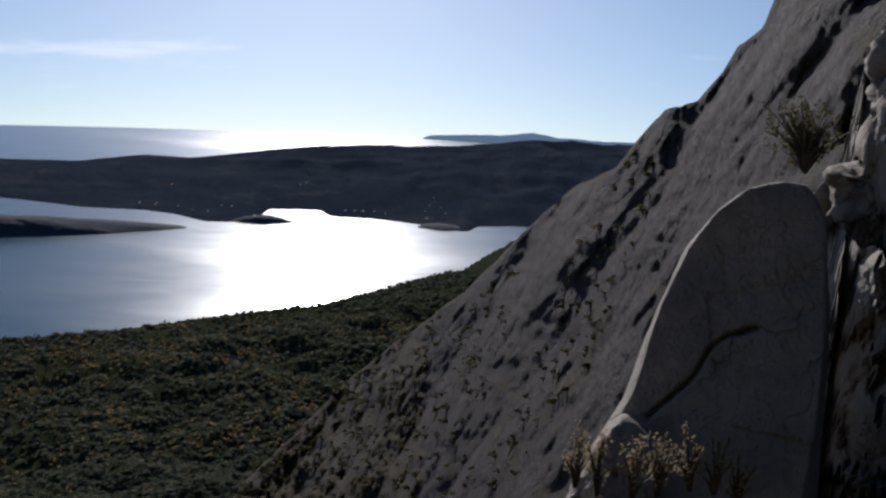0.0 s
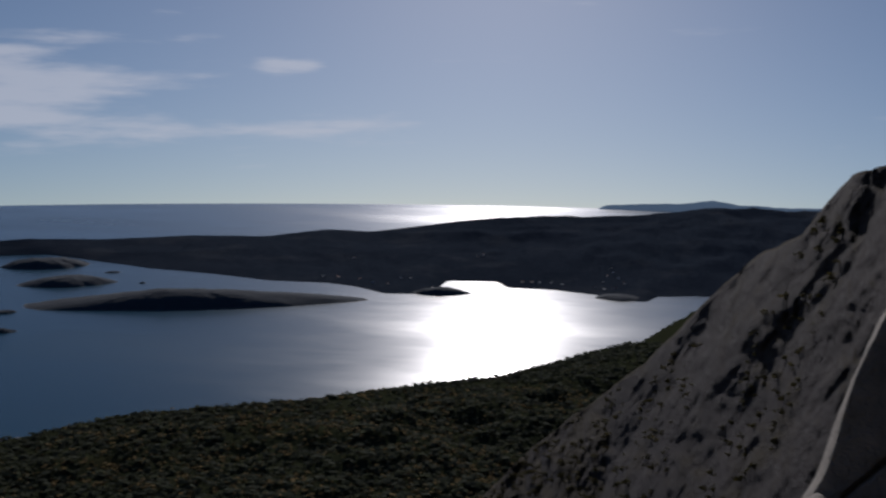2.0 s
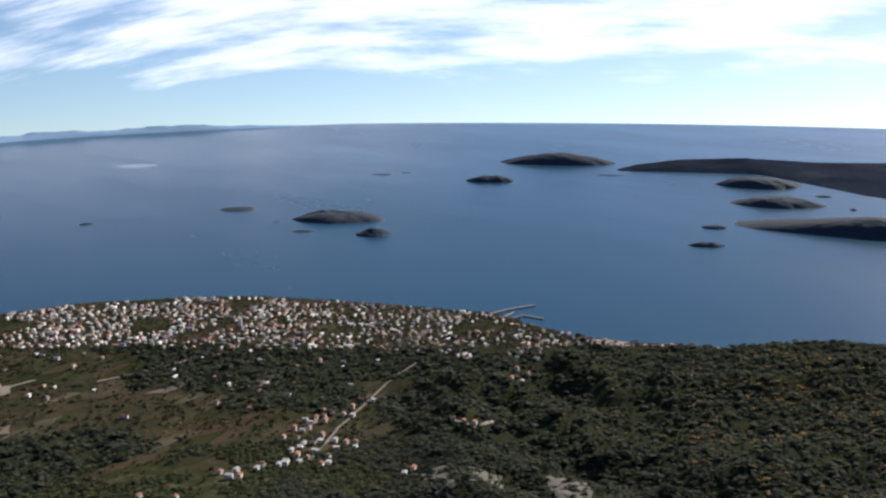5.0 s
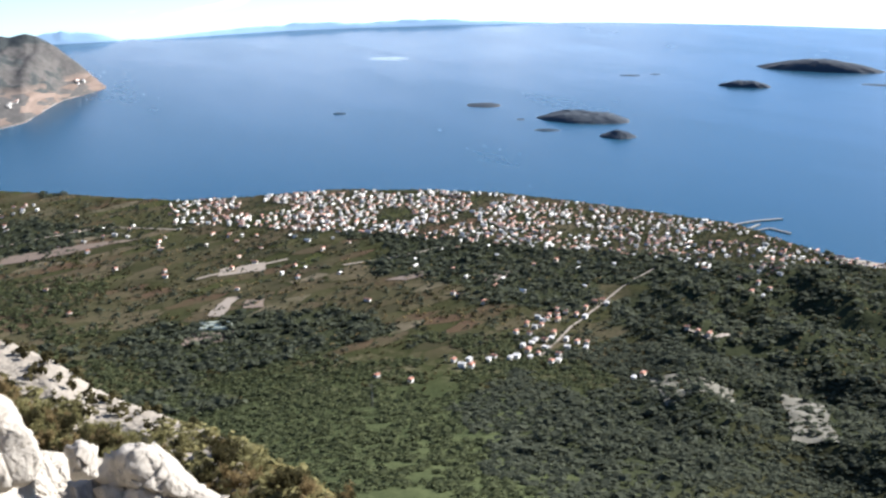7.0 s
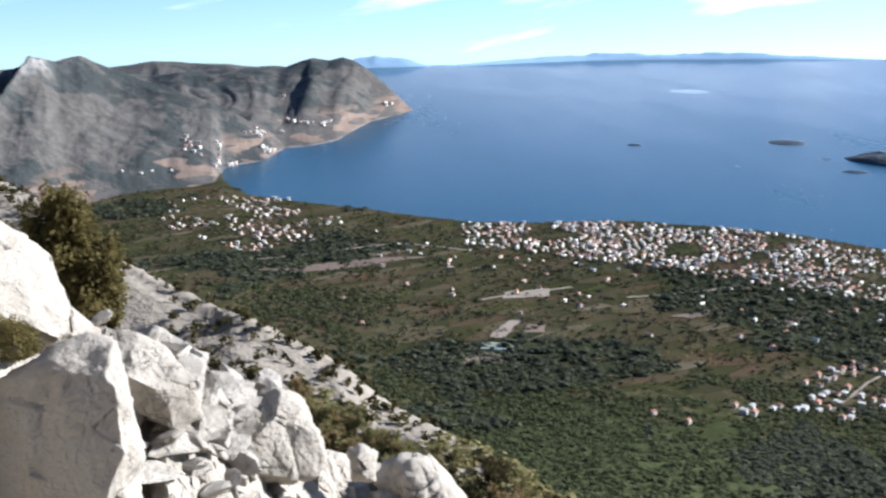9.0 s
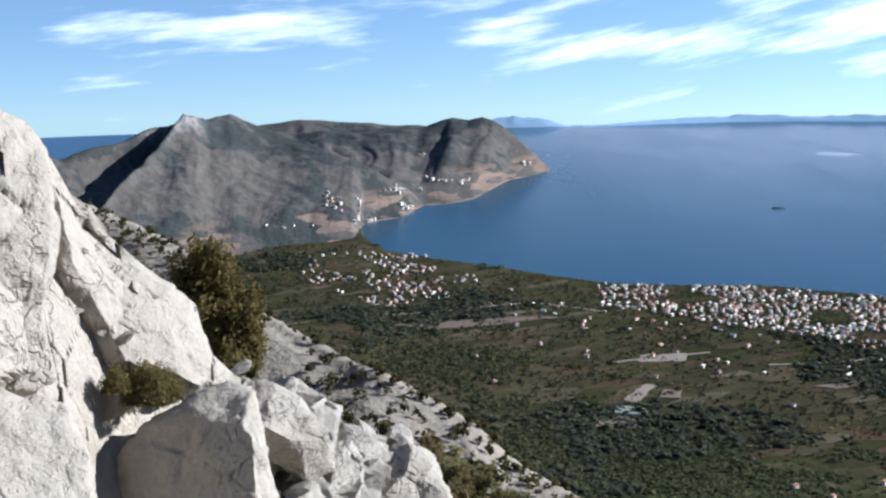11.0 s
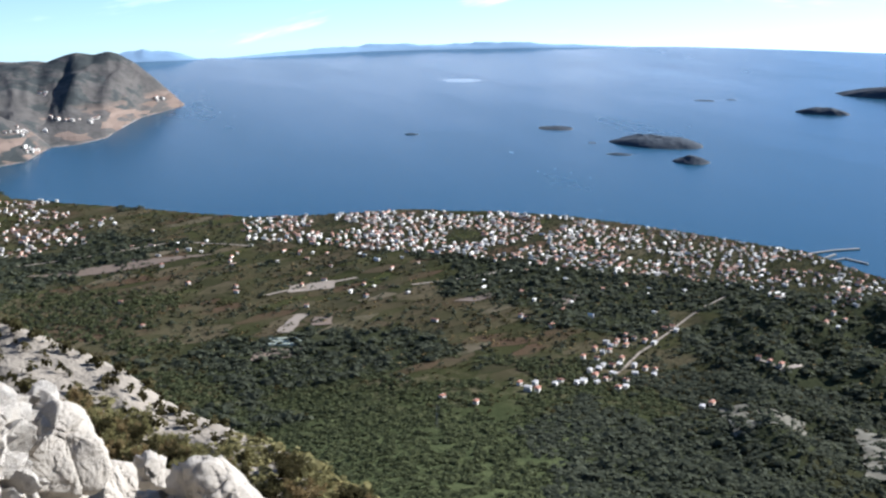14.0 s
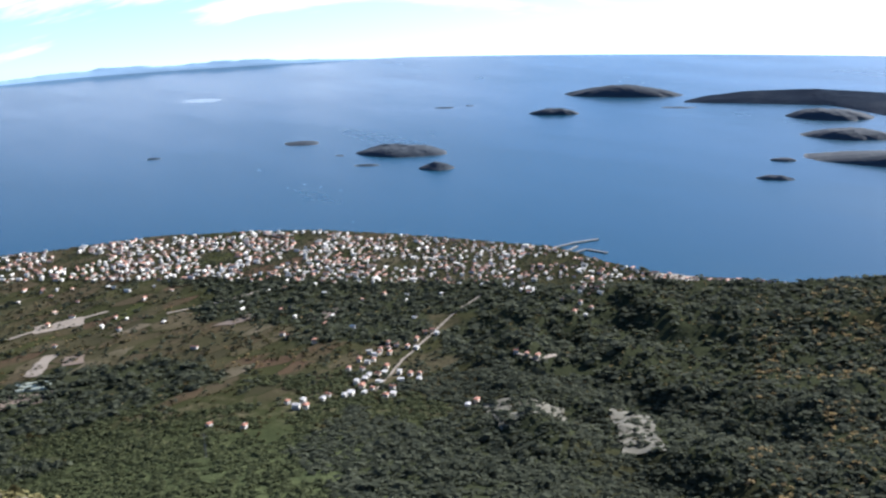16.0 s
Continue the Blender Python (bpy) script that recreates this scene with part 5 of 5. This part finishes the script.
# blocks that stand out of the ledge: outline by compass and elevation, how far behind the ledge's face their middle lies, thickness, seed, label,
# and their large faces: the way each looks (right, up, away), a place on it and its depth there
BLOCKS = [([(101.0, -7.2), (99.7, -8.3), (99.3, -10.5), (97.8, -12.1), (95.3, -13.2), (93.8, -14.5), (93.4, -16.5), (93.6, -18.6), (96.0, -19.9), (98.4, -19.9), (99.2, -17.6), (99.8, -15.0), (100.7, -12.3)], 0.34, 1.0, 211,
           "tall pale limestone slab rising from the ledge", [((0.40, 0.42, -0.81), (96.6, -16), -0.6), ((-0.7, -0.1, -0.7), (99.4, -13.4), -0.55), ((0.75, 0.3, -0.58), (94.6, -15.5), -0.3)]),
          ([(106, -2.0), (101.3, -5.0), (100.6, -7.2), (101.0, -11.5), (101.6, -14.5), (101.2, -17.6), (105, -18.5), (109, -12)], 0.2, 0.9, 212, "high pale limestone block with dark cracks", [((0.5, 0.35, -0.8), (102.5, -11), -0.7)]),
          ([(108, -17), (103.1, -18.3), (101.6, -18.8), (100.4, -19.8), (99.8, -21.6), (99.5, -26), (99.2, -37), (108, -37)], 0.1, 1.0, 213, "smooth white limestone block beside the lookout", [((0.35, 0.5, -0.79), (102.2, -21), -0.6)]),
          ([(98.9, -21.4), (96.2, -20.2), (93.6, -19.1), (92.1, -18.6), (91.2, -18.8), (90.6, -21.4), (90.2, -25.2), (92.4, -27.5), (98.6, -27)], -0.22, 0.9, 214,
           "pointed limestone boulder with a shaded face", [((-0.62, 0.12, -0.77), (92.0, -19.6), -0.62), ((0.80, 0.12, -0.58), (91.4, -21.7), -0.75), ((-0.3, 0.75, -0.58), (95.6, -20.6), -0.3)]),
          ([(92.0, -18.6), (90.2, -18.8), (88.4, -19.8), (87.2, -21.5), (86.7, -23.5), (87.6, -24.7), (89.4, -23.4), (91.4, -22.0)], 0.10, 0.8, 215,
           "rounded white limestone slab leaning on a boulder", [((0.55, 0.55, -0.63), (88.9, -21.2), -0.55), ((-0.2, -0.75, -0.63), (89.6, -23.2), -0.3)]),
          ([(84.7, -22.5), (83.8, -22.1), (82.6, -22.2), (81.4, -23.0), (80.4, -24.8), (80.2, -28.2), (84.6, -28.0), (84.5, -24.6)], 0.36, 0.6, 216, "squat white limestone block on the ledge", [((0.5, 0.5, -0.7), (82, -24), -0.6), ((-0.6, 0.62, -0.5), (83.6, -23.4), -0.3)]),
          ([(96.2, -24.0), (93.5, -23.8), (90.6, -25.0), (90.2, -29), (96.6, -29)], -0.05, 0.6, 217, "low white limestone step at the boulder's foot", [((0.1, 0.8, -0.6), (93.5, -24.8), -0.4)])]


def inside_of(outline, u, w):
    """How many degrees a place lies inside an outline (below 0: outside)."""
    o = np.array(outline, float)
    far, hit = np.full(u.shape, 1e9), np.zeros(u.shape, bool)
    for (x0, y0), (x1, y1) in zip(o, np.roll(o, -1, 0)):
        t = np.clip(((u - x0) * (x1 - x0) + (w - y0) * (y1 - y0)) / ((x1 - x0) ** 2 + (y1 - y0) ** 2), 0, 1)
        far = np.minimum(far, np.hypot(u - x0 - t * (x1 - x0), w - y0 - t * (y1 - y0)))
        hit ^= ((y0 > w) != (y1 > w)) & (u < (x1 - x0) * (w - y0) / ((y1 - y0) or 1e-9) + x0)
    return np.where(hit, far, -far)


ledge = face_sheet("rock_ledge", np.concatenate([np.arange(60, 70, 0.4), np.arange(70, 103, 0.12), np.arange(103, 126, 0.4)]), -58, LEDGE_TOP, LEDGE_NEAR, LEDGE_FAR, MAT["limestone"], 240, 1.0, 0.012, 3.0, 91, 0.35)
def break_up(ob, name, layers, lobes=()):
    """Fracture a rock face: push its points away from the lookout by blocks and joints."""
    a, e, r, z = FACES[name]
    n = len(ob.data.vertices)
    co = np.empty(n * 3, np.float32)
    ob.data.vertices.foreach_get("co", co)
    co = co.reshape(-1, 3).astype(float)
    eye = np.array((0, 0, EYE))
    way = co - eye
    far = np.linalg.norm(way, axis=1, keepdims=True)
    way /= far
    ua, ue = np.degrees(np.arctan2(-way[:, 0], way[:, 1])), np.degrees(np.arcsin(way[:, 2]))
    wob = (co - eye) / 0.35
    ua2, ue2 = ua + 0.22 * fbm3(wob, 3, 51), ue + 0.22 * fbm3(wob, 3, 57)
    out, sound = np.zeros(n), np.zeros(n)
    for outline, height, edge in lobes:
        d = inside_of(outline, ua2, ue2)
        if height < 0:
            out = out + height * smooth(d, -0.3, 1.6)
            continue
        out = np.maximum(out, height * (np.clip(d / (0.45 * edge), 0, 1) * 0.72 + np.clip(d / (1.6 * edge), 0, 1) * 0.28))
        sound = np.maximum(sound, smooth(d, 0.0, 0.5))
    push = -0.5 * out + (1 - 0.35 * sound) * sum(fractured(co - eye, cell, seed, deep, step) * weight(co - eye) for cell, seed, deep, step, weight in layers)
    ob.data.vertices.foreach_set("co", (co + way * push[:, None]).astype(np.float32).ravel())
    ob.data.polygons.foreach_set("use_smooth", np.zeros(len(ob.data.polygons), bool))
    ob.data.update()
    rows = r.shape[1]
    grid = push.reshape(len(a), -1)[:, :rows]
    FACES[name] = (a, e, r + grid * np.cos(np.radians(e)), z + grid * np.sin(np.radians(e)))


def rubble_zone(p):
    az_, el_ = np.degrees(np.arctan2(-p[:, 0], p[:, 1])), np.degrees(np.arcsin(p[:, 2] / np.linalg.norm(p, axis=1)))
    return smooth(az_, 77, 80) * smooth(-az_, -92, -89) * smooth(-el_, 20, 22)


break_up(ledge, "rock_ledge", [(0.7, 5, 0.05, 0.07, lambda p: 1), (0.27, 9, 0.06, 0.05, lambda p: 1), (0.10, 13, 0.12, 0.15, rubble_zone)], LOBES)
tagged(ledge, "broken white limestone ledge below the lookout", "rock", kind="structure")
WALL_TOP = [(-75, 25), (-40, 16), (-30, 9), (-24.5, 5), (-22.6, 3.2), (-21.6, 2.0), (-20.9, 0.4), (-21.0, -2.4), (-20.2, -5.0), (-19.2, -6.5), (-16, -12), (-12, -20), (-9, -24), (-6, -30)]
WALL_TOP = sorted(WALL_TOP)
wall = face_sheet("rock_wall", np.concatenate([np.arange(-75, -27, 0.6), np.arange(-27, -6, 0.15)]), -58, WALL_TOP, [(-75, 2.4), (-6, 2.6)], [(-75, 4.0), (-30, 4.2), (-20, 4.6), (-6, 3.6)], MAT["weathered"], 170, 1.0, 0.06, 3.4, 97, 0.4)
break_up(wall, "rock_wall", [(0.5, 25, 0.16, 0.35, lambda p: 1), (0.17, 29, 0.16, 0.3, lambda p: 1)])
tagged(wall, "rugged grey limestone wall beside the lookout", "rock", kind="structure")


def ledge_r(az, el):
    """How far off the ledge lies at that compass and elevation."""
    v = np.clip((el + 58) / (along(LEDGE_TOP, az) + 58), 0, 1)
    return float(along(LEDGE_NEAR, az) + (along(LEDGE_FAR, az) - along(LEDGE_NEAR, az)) * v)


def rock(outline, r, depth, seed, label, cuts=16, rough=0.05, cat="boulder", n=110, k=60, box_like=0.62, mat="limestone", joints=1.0, lean=0.0, facets=(), crack=()):
    """A boulder: its outline by compass and elevation seen from the lookout, its distance and thickness; planes of fracture cut it."""
    o = np.array(outline, float)
    ca, ce = o.mean(0)
    r = ledge_r(ca, ce) + r if ca > 50 else r   # on the ledge: how far before or behind its face
    u = np.radians(ca - o[:, 0]) * r * math.cos(radians(ce))
    w = np.radians(o[:, 1] - ce) * r
    pts = np.stack([u, w], -1)
    if np.cross(np.roll(pts, -1, 0) - pts, np.roll(pts, -2, 0) - np.roll(pts, -1, 0)).sum() < 0:
        pts = pts[::-1]
    seg = np.linalg.norm(np.roll(pts, -1, 0) - pts, axis=1)
    s = np.concatenate([[0], np.cumsum(seg)])
    ring = np.stack([np.interp(np.linspace(0, s[-1], n, endpoint=False), s, np.append(pts[:, i], pts[0, i])) for i in (0, 1)], -1)
    for _ in range(3):
        ring = (np.roll(ring, 1, 0) + 2 * ring + np.roll(ring, -1, 0)) / 4
    front = int(k * 0.6)
    phi = np.concatenate([np.arcsin(np.linspace(0, 1, front) ** (1 / box_like)), math.pi - np.arcsin(np.linspace(1, 0, k - front + 1)[1:] ** (1 / box_like))])
    sc, dp = np.sin(phi) ** box_like, -np.sign(np.cos(phi)) * np.abs(np.cos(phi)) ** 0.8
    p = np.concatenate([ring[:, None, :] * sc[None, :, None], np.broadcast_to(dp[None, :, None] * depth / 2, (n, k, 1))], -1)
    size = max(np.ptp(pts[:, 0]), np.ptp(pts[:, 1]))
    gen = np.random.default_rng(seed)
    half = np.array([np.ptp(pts[:, 0]) / 2, np.ptp(pts[:, 1]) / 2, depth / 2])
    for _ in range(cuts):
        d = gen.normal(0, 1, 3) * (0.8, 0.8, 1.0)
        d /= np.linalg.norm(d)
        reach = np.linalg.norm(d * half)
        over = np.maximum(p @ d - reach * gen.uniform(0.62, 0.92), 0)
        p = p - over[..., None] * d * 0.93
    for way_, (pa, pe), deep in facets:
        d = np.array(way_, float) / np.linalg.norm(way_)
        at = np.array((radians(ca - pa) * r * math.cos(radians(ce)), radians(pe - ce) * r, deep * depth / 2))
        p = p - np.maximum((p - at) @ d, 0)[..., None] * d * 0.98
    if len(crack):
        c = np.array([(radians(ca - a_) * r * math.cos(radians(ce)), radians(e_ - ce) * r) for a_, e_ in crack])
        near_ = np.full(p.shape[:2], 9.0)
        xy = p[..., :2] + 0.012 * np.stack([fbm3(p * 9, 3, seed), fbm3(p * 9 + 5, 3, seed)], -1)
        for c0, c1 in zip(c, c[1:]):
            t_ = np.clip(((xy - c0) @ (c1 - c0)) / ((c1 - c0) @ (c1 - c0)), 0, 1)
            near_ = np.minimum(near_, np.linalg.norm(xy - c0 - t_[..., None] * (c1 - c0), axis=-1))
        p[..., 2] += np.where(p[..., 2] < 0, 0.04 * np.exp(-(near_ / 0.0055) ** 2), 0)
    q = p / size + seed * 3.1
    nrm = p / (np.linalg.norm(p, axis=-1, keepdims=True) + 1e-6)
    step = np.floor(fbm3(q * 2.3, 3, seed + 3) * 5) / 5
    p = p + nrm * size * (rough * fbm3(q * 3.0, 5, seed) + rough * 0.5 * step + rough * 0.9 * np.minimum(fbm3(q * 4.0, 5, seed + 8, True), 0.3))[..., None]
    for cell, deep, step in ((size * 0.45, 0.07, 0.10), (size * 0.16, 0.08, 0.09)):
        p = p - nrm * (fractured(p + seed * 7.7, cell, seed, deep * joints, step * joints) - cell * step * joints * 0.5)[..., None]
    if lean:
        p[..., 2] += lean * (0.6 * p[..., 1] + 0.55 * p[..., 0])
    f, side = np.array(toward(ca, ce)), np.array(toward(ca - 90))
    up_ = np.cross(side, f)
    xyz = p[..., 0:1] * side + p[..., 1:2] * up_ + p[..., 2:3] * f + f * r + np.array((0, 0, EYE))
    i = np.arange(n)[:, None] * k + np.arange(k - 1)[None]
    j = (i + k) % (n * k)
    verts = xyz.reshape(-1, 3)
    faces = np.stack([i, j, j + 1, i + 1], -1).reshape(-1, 4)
    ob = sheet("boulder", verts, faces, MAT[mat])
    return tagged(ob, label, cat)


for outline, back_by, thick, seed, label, facets in BLOCKS:
    rock(outline, back_by, thick, seed, label, 7, 0.05, n=150, k=84, box_like=0.6, joints=0.6 if seed == 216 else 0.34, lean=0.2, facets=facets)
rock([(79.0, -25.6), (78.1, -25.1), (77.3, -25.7), (77.4, -27.2), (78.8, -27.2)], 0.12, 0.45, 8, "small white limestone block", 10, lean=0.8)
rock([(77.7, -27), (77.0, -25.7), (76.0, -25.2), (74.6, -26.0), (73.3, -27.3), (71.5, -28.7), (69.6, -29.5), (69.4, -31.5), (74, -33), (77.5, -31)], 0.33, 0.9, 9, "cracked white limestone boulder on the edge", 16, lean=0.9)
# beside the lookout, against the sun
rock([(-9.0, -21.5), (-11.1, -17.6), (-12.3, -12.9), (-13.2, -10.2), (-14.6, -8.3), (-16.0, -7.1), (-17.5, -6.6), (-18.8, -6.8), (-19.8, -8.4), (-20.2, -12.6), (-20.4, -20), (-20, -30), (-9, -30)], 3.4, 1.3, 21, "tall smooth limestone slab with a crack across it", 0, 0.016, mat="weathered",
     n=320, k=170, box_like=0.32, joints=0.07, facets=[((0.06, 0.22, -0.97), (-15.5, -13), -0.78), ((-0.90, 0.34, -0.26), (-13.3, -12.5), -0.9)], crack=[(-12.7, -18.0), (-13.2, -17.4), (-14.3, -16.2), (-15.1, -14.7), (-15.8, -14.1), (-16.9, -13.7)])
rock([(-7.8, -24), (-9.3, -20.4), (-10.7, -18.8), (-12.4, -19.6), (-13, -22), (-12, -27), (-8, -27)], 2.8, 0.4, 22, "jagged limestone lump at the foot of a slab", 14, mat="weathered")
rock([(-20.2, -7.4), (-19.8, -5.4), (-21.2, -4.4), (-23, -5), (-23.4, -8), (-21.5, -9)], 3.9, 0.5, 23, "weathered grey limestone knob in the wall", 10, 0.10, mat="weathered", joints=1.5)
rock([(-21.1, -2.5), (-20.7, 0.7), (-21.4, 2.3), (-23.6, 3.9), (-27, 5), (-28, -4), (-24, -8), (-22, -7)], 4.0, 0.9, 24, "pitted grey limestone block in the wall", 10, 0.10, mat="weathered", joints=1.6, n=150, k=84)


# loose stones: a few shapes, shared
def stone_mesh(seed):
    bm = bmesh.new()
    bmesh.ops.create_icosphere(bm, subdivisions=2, radius=1)
    gen = np.random.default_rng(seed)
    flat = np.array((1.0, gen.uniform(0.55, 0.9), gen.uniform(0.35, 0.65)))
    co = np.array([v.co for v in bm.verts])
    for _ in range(9):
        d = gen.normal(0, 1, 3)
        d /= np.linalg.norm(d)
        co = co - np.maximum(co @ d - gen.uniform(0.28, 0.62), 0)[:, None] * d
    for v, c in zip(bm.verts, co * flat):
        v.co = c
    me = bpy.data.meshes.new("stone")
    bm.to_mesh(me)
    bm.free()
    me.materials.append(MAT["broken"])
    return me


STONES = [stone_mesh(60 + k) for k in range(9)]
h = random.Random(31)
for k in range(300):
    if k < 50:
        a = h.uniform(81.5, 92)
        e = along(LEDGE_TOP, a) - h.uniform(0.0, 0.35)
    elif k < 230:
        a = h.triangular(80.5, 91.5, 86)
        e = h.triangular(-30, along(LEDGE_TOP, a) - 0.2, -23.5)
    else:
        a = h.uniform(74, 100)
        e = h.uniform(-32, along(LEDGE_TOP, a) - 0.6)
    r = ledge_r(a, e) - 0.02
    big_ = 0.6 if k >= 230 or a > 89.5 else 1.0
    ob = new("stone", STONES[h.randrange(9)])
    d = toward(a, e)
    at = on_face("rock_ledge", a, e)
    s = h.choice((0.045, 0.06, 0.08, 0.10, 0.13, 0.18)) * h.uniform(0.8, 1.3) * big_
    ob.matrix_basis = Matrix.Translation(at + Vector((0, 0, 0.3 * s))) @ pose(0, 0, 0, h.uniform(-30, 30), h.uniform(-30, 30), h.uniform(0, 360)) @ Matrix.Scale(s, 4)
    tagged(ob, "loose angular white limestone stone", "stone", "loose stones on the ledge")


# ---- bushes close by ----
def leafy(name, at, wide, tall, mat, seed, label, leaves=2600, leaf=0.02, twigs=26, cat="bush", dome=False):
    """A bush: bent stems from one foot and a ragged crown of small leaves."""
    ob = tagged(new(name), label, cat)
    ob.matrix_basis = Matrix.Translation(at)
    gen = np.random.default_rng(seed)
    tips = []
    bm = bmesh.new()
    for _ in range(twigs):
        tip = np.array((gen.normal(0, 0.42) * wide, gen.normal(0, 0.42) * wide, tall * gen.uniform(0.35, 1.0)))
        mid = tip * (0.35, 0.35, 0.55)
        tips += [tip, mid * 0.4 + tip * 0.6]
        path, rad = [np.zeros(3), mid, tip], [0.012 * tall + 0.006, 0.008 * tall + 0.003, 0.002]
        prev = None
        for c, q in zip(path, rad):
            rg = [bm.verts.new(c + q * np.array((math.cos(t), math.sin(t), 0))) for t in (0, 2.1, 4.2)]
            if prev:
                for i in range(3):
                    bm.faces.new((prev[i], prev[(i + 1) % 3], rg[(i + 1) % 3], rg[i]))
            prev = rg
    part("stem", bm, MAT["bark"], ob)
    tips = np.array(tips)
    c = tips[gen.integers(0, len(tips), leaves)] + gen.normal(0, 0.11, (leaves, 3)) * (wide, wide, tall * 0.8)
    if dome:
        c = gen.normal(0, 1, (leaves, 3))
        c[:, 2] = np.abs(c[:, 2]) - 0.2
        c *= gen.uniform(0.7, 1.06, (leaves, 1)) * (1 + 0.22 * np.sin(c[:, :1] * 3 + seed) * np.sin(c[:, 1:2] * 4)) / np.linalg.norm(c, axis=1, keepdims=True) * (wide, wide, tall)
    c[:, 2] = np.maximum(c[:, 2], 0.01)
    a, b = gen.normal(0, 1, (2, leaves, 3))
    a /= np.linalg.norm(a, axis=1, keepdims=True)
    b /= np.linalg.norm(b, axis=1, keepdims=True)
    ln = leaf * gen.uniform(0.6, 1.5, (leaves, 1))
    v = np.stack([c - a * ln, c + b * ln * 0.45, c + a * ln, c - b * ln * 0.45], 1).reshape(-1, 3)
    crown = sheet("foliage", v, np.arange(leaves * 4).reshape(-1, 4), mat, flat=True)
    crown.parent = ob
    return ob


def beyond(az, el, r):
    return Vector((0, 0, EYE)) + toward(az, el) * r


leafy("bush", beyond(93.2, -18.4, 6.2), 0.21, 0.70, MAT["juniper"], 41, "tall ragged dark green and brown juniper bush", 16000, 0.019, 46)
leafy("bush", beyond(91.8, -20.0, 6.1), 0.21, 0.58, MAT["juniper"], 42, "dark ragged juniper bush behind the rock", 9000, 0.019, 30)
leafy("cushion_bush", beyond(96.4, -19.2, 4.58), 0.11, 0.14, MAT["juniper"], 43, "round olive cushion bush on the rock", 6500, 0.007, 16, dome=True)
leafy("cushion_bush", beyond(98.2, -18.7, 4.50), 0.055, 0.10, MAT["juniper"], 44, "small olive cushion plant in a fissure", 2400, 0.006, 10, dome=True)
h = random.Random(77)
for k in range(170):
    a = h.uniform(60, 82)
    high, deep_ = along(SPUR_EL, a), max(along(LEDGE_TOP, a) - 0.8, -34)
    e = high - 0.2 - (high - deep_) * h.uniform(0.62 if a > 74 else 0.12, 1.0)
    p = sight(a, e, (14.0, 170.0))
    tone = h.choice(("autumn", "autumn", "scrub", "tawny", "tawny"))
    s = h.uniform(0.6, 1.25) * (1 + (p.xy.length / 90))
    leafy("shrub", p, 0.7 * s, 1.1 * s, MAT[tone], 100 + k, {"autumn": "yellow-brown autumn shrub on the slope", "scrub": "dark thorny shrub on the slope", "tawny": "olive-brown shrub on the slope"}[tone], 1400, 0.062 * s, 14, "shrub")
# dry plants at the foot of the slab and in the wall
leafy("dry_bush", beyond(-18.6, -5.6, 3.7), 0.13, 0.22, MAT["scrub"], 61, "thin dry brown bush in a rock cleft", 800, 0.010, 60, "bush")
for k, (a, e, rr_) in enumerate(((-8.4, -22.5, 2.7), (-12.8, -22.5, 2.6), (-14.5, -22.0, 2.6), (-15.8, -22.0, 2.65), (-11.5, -22.8, 2.6), (-9.6, -22.8, 2.6), (-17.0, -22.5, 2.7))):
    leafy("dry_plant", beyond(a, e, rr_), 0.05, 0.14, MAT["straw"], 70 + k, "dry stalks with pale seed heads", 420, 0.005, 14, "plant")
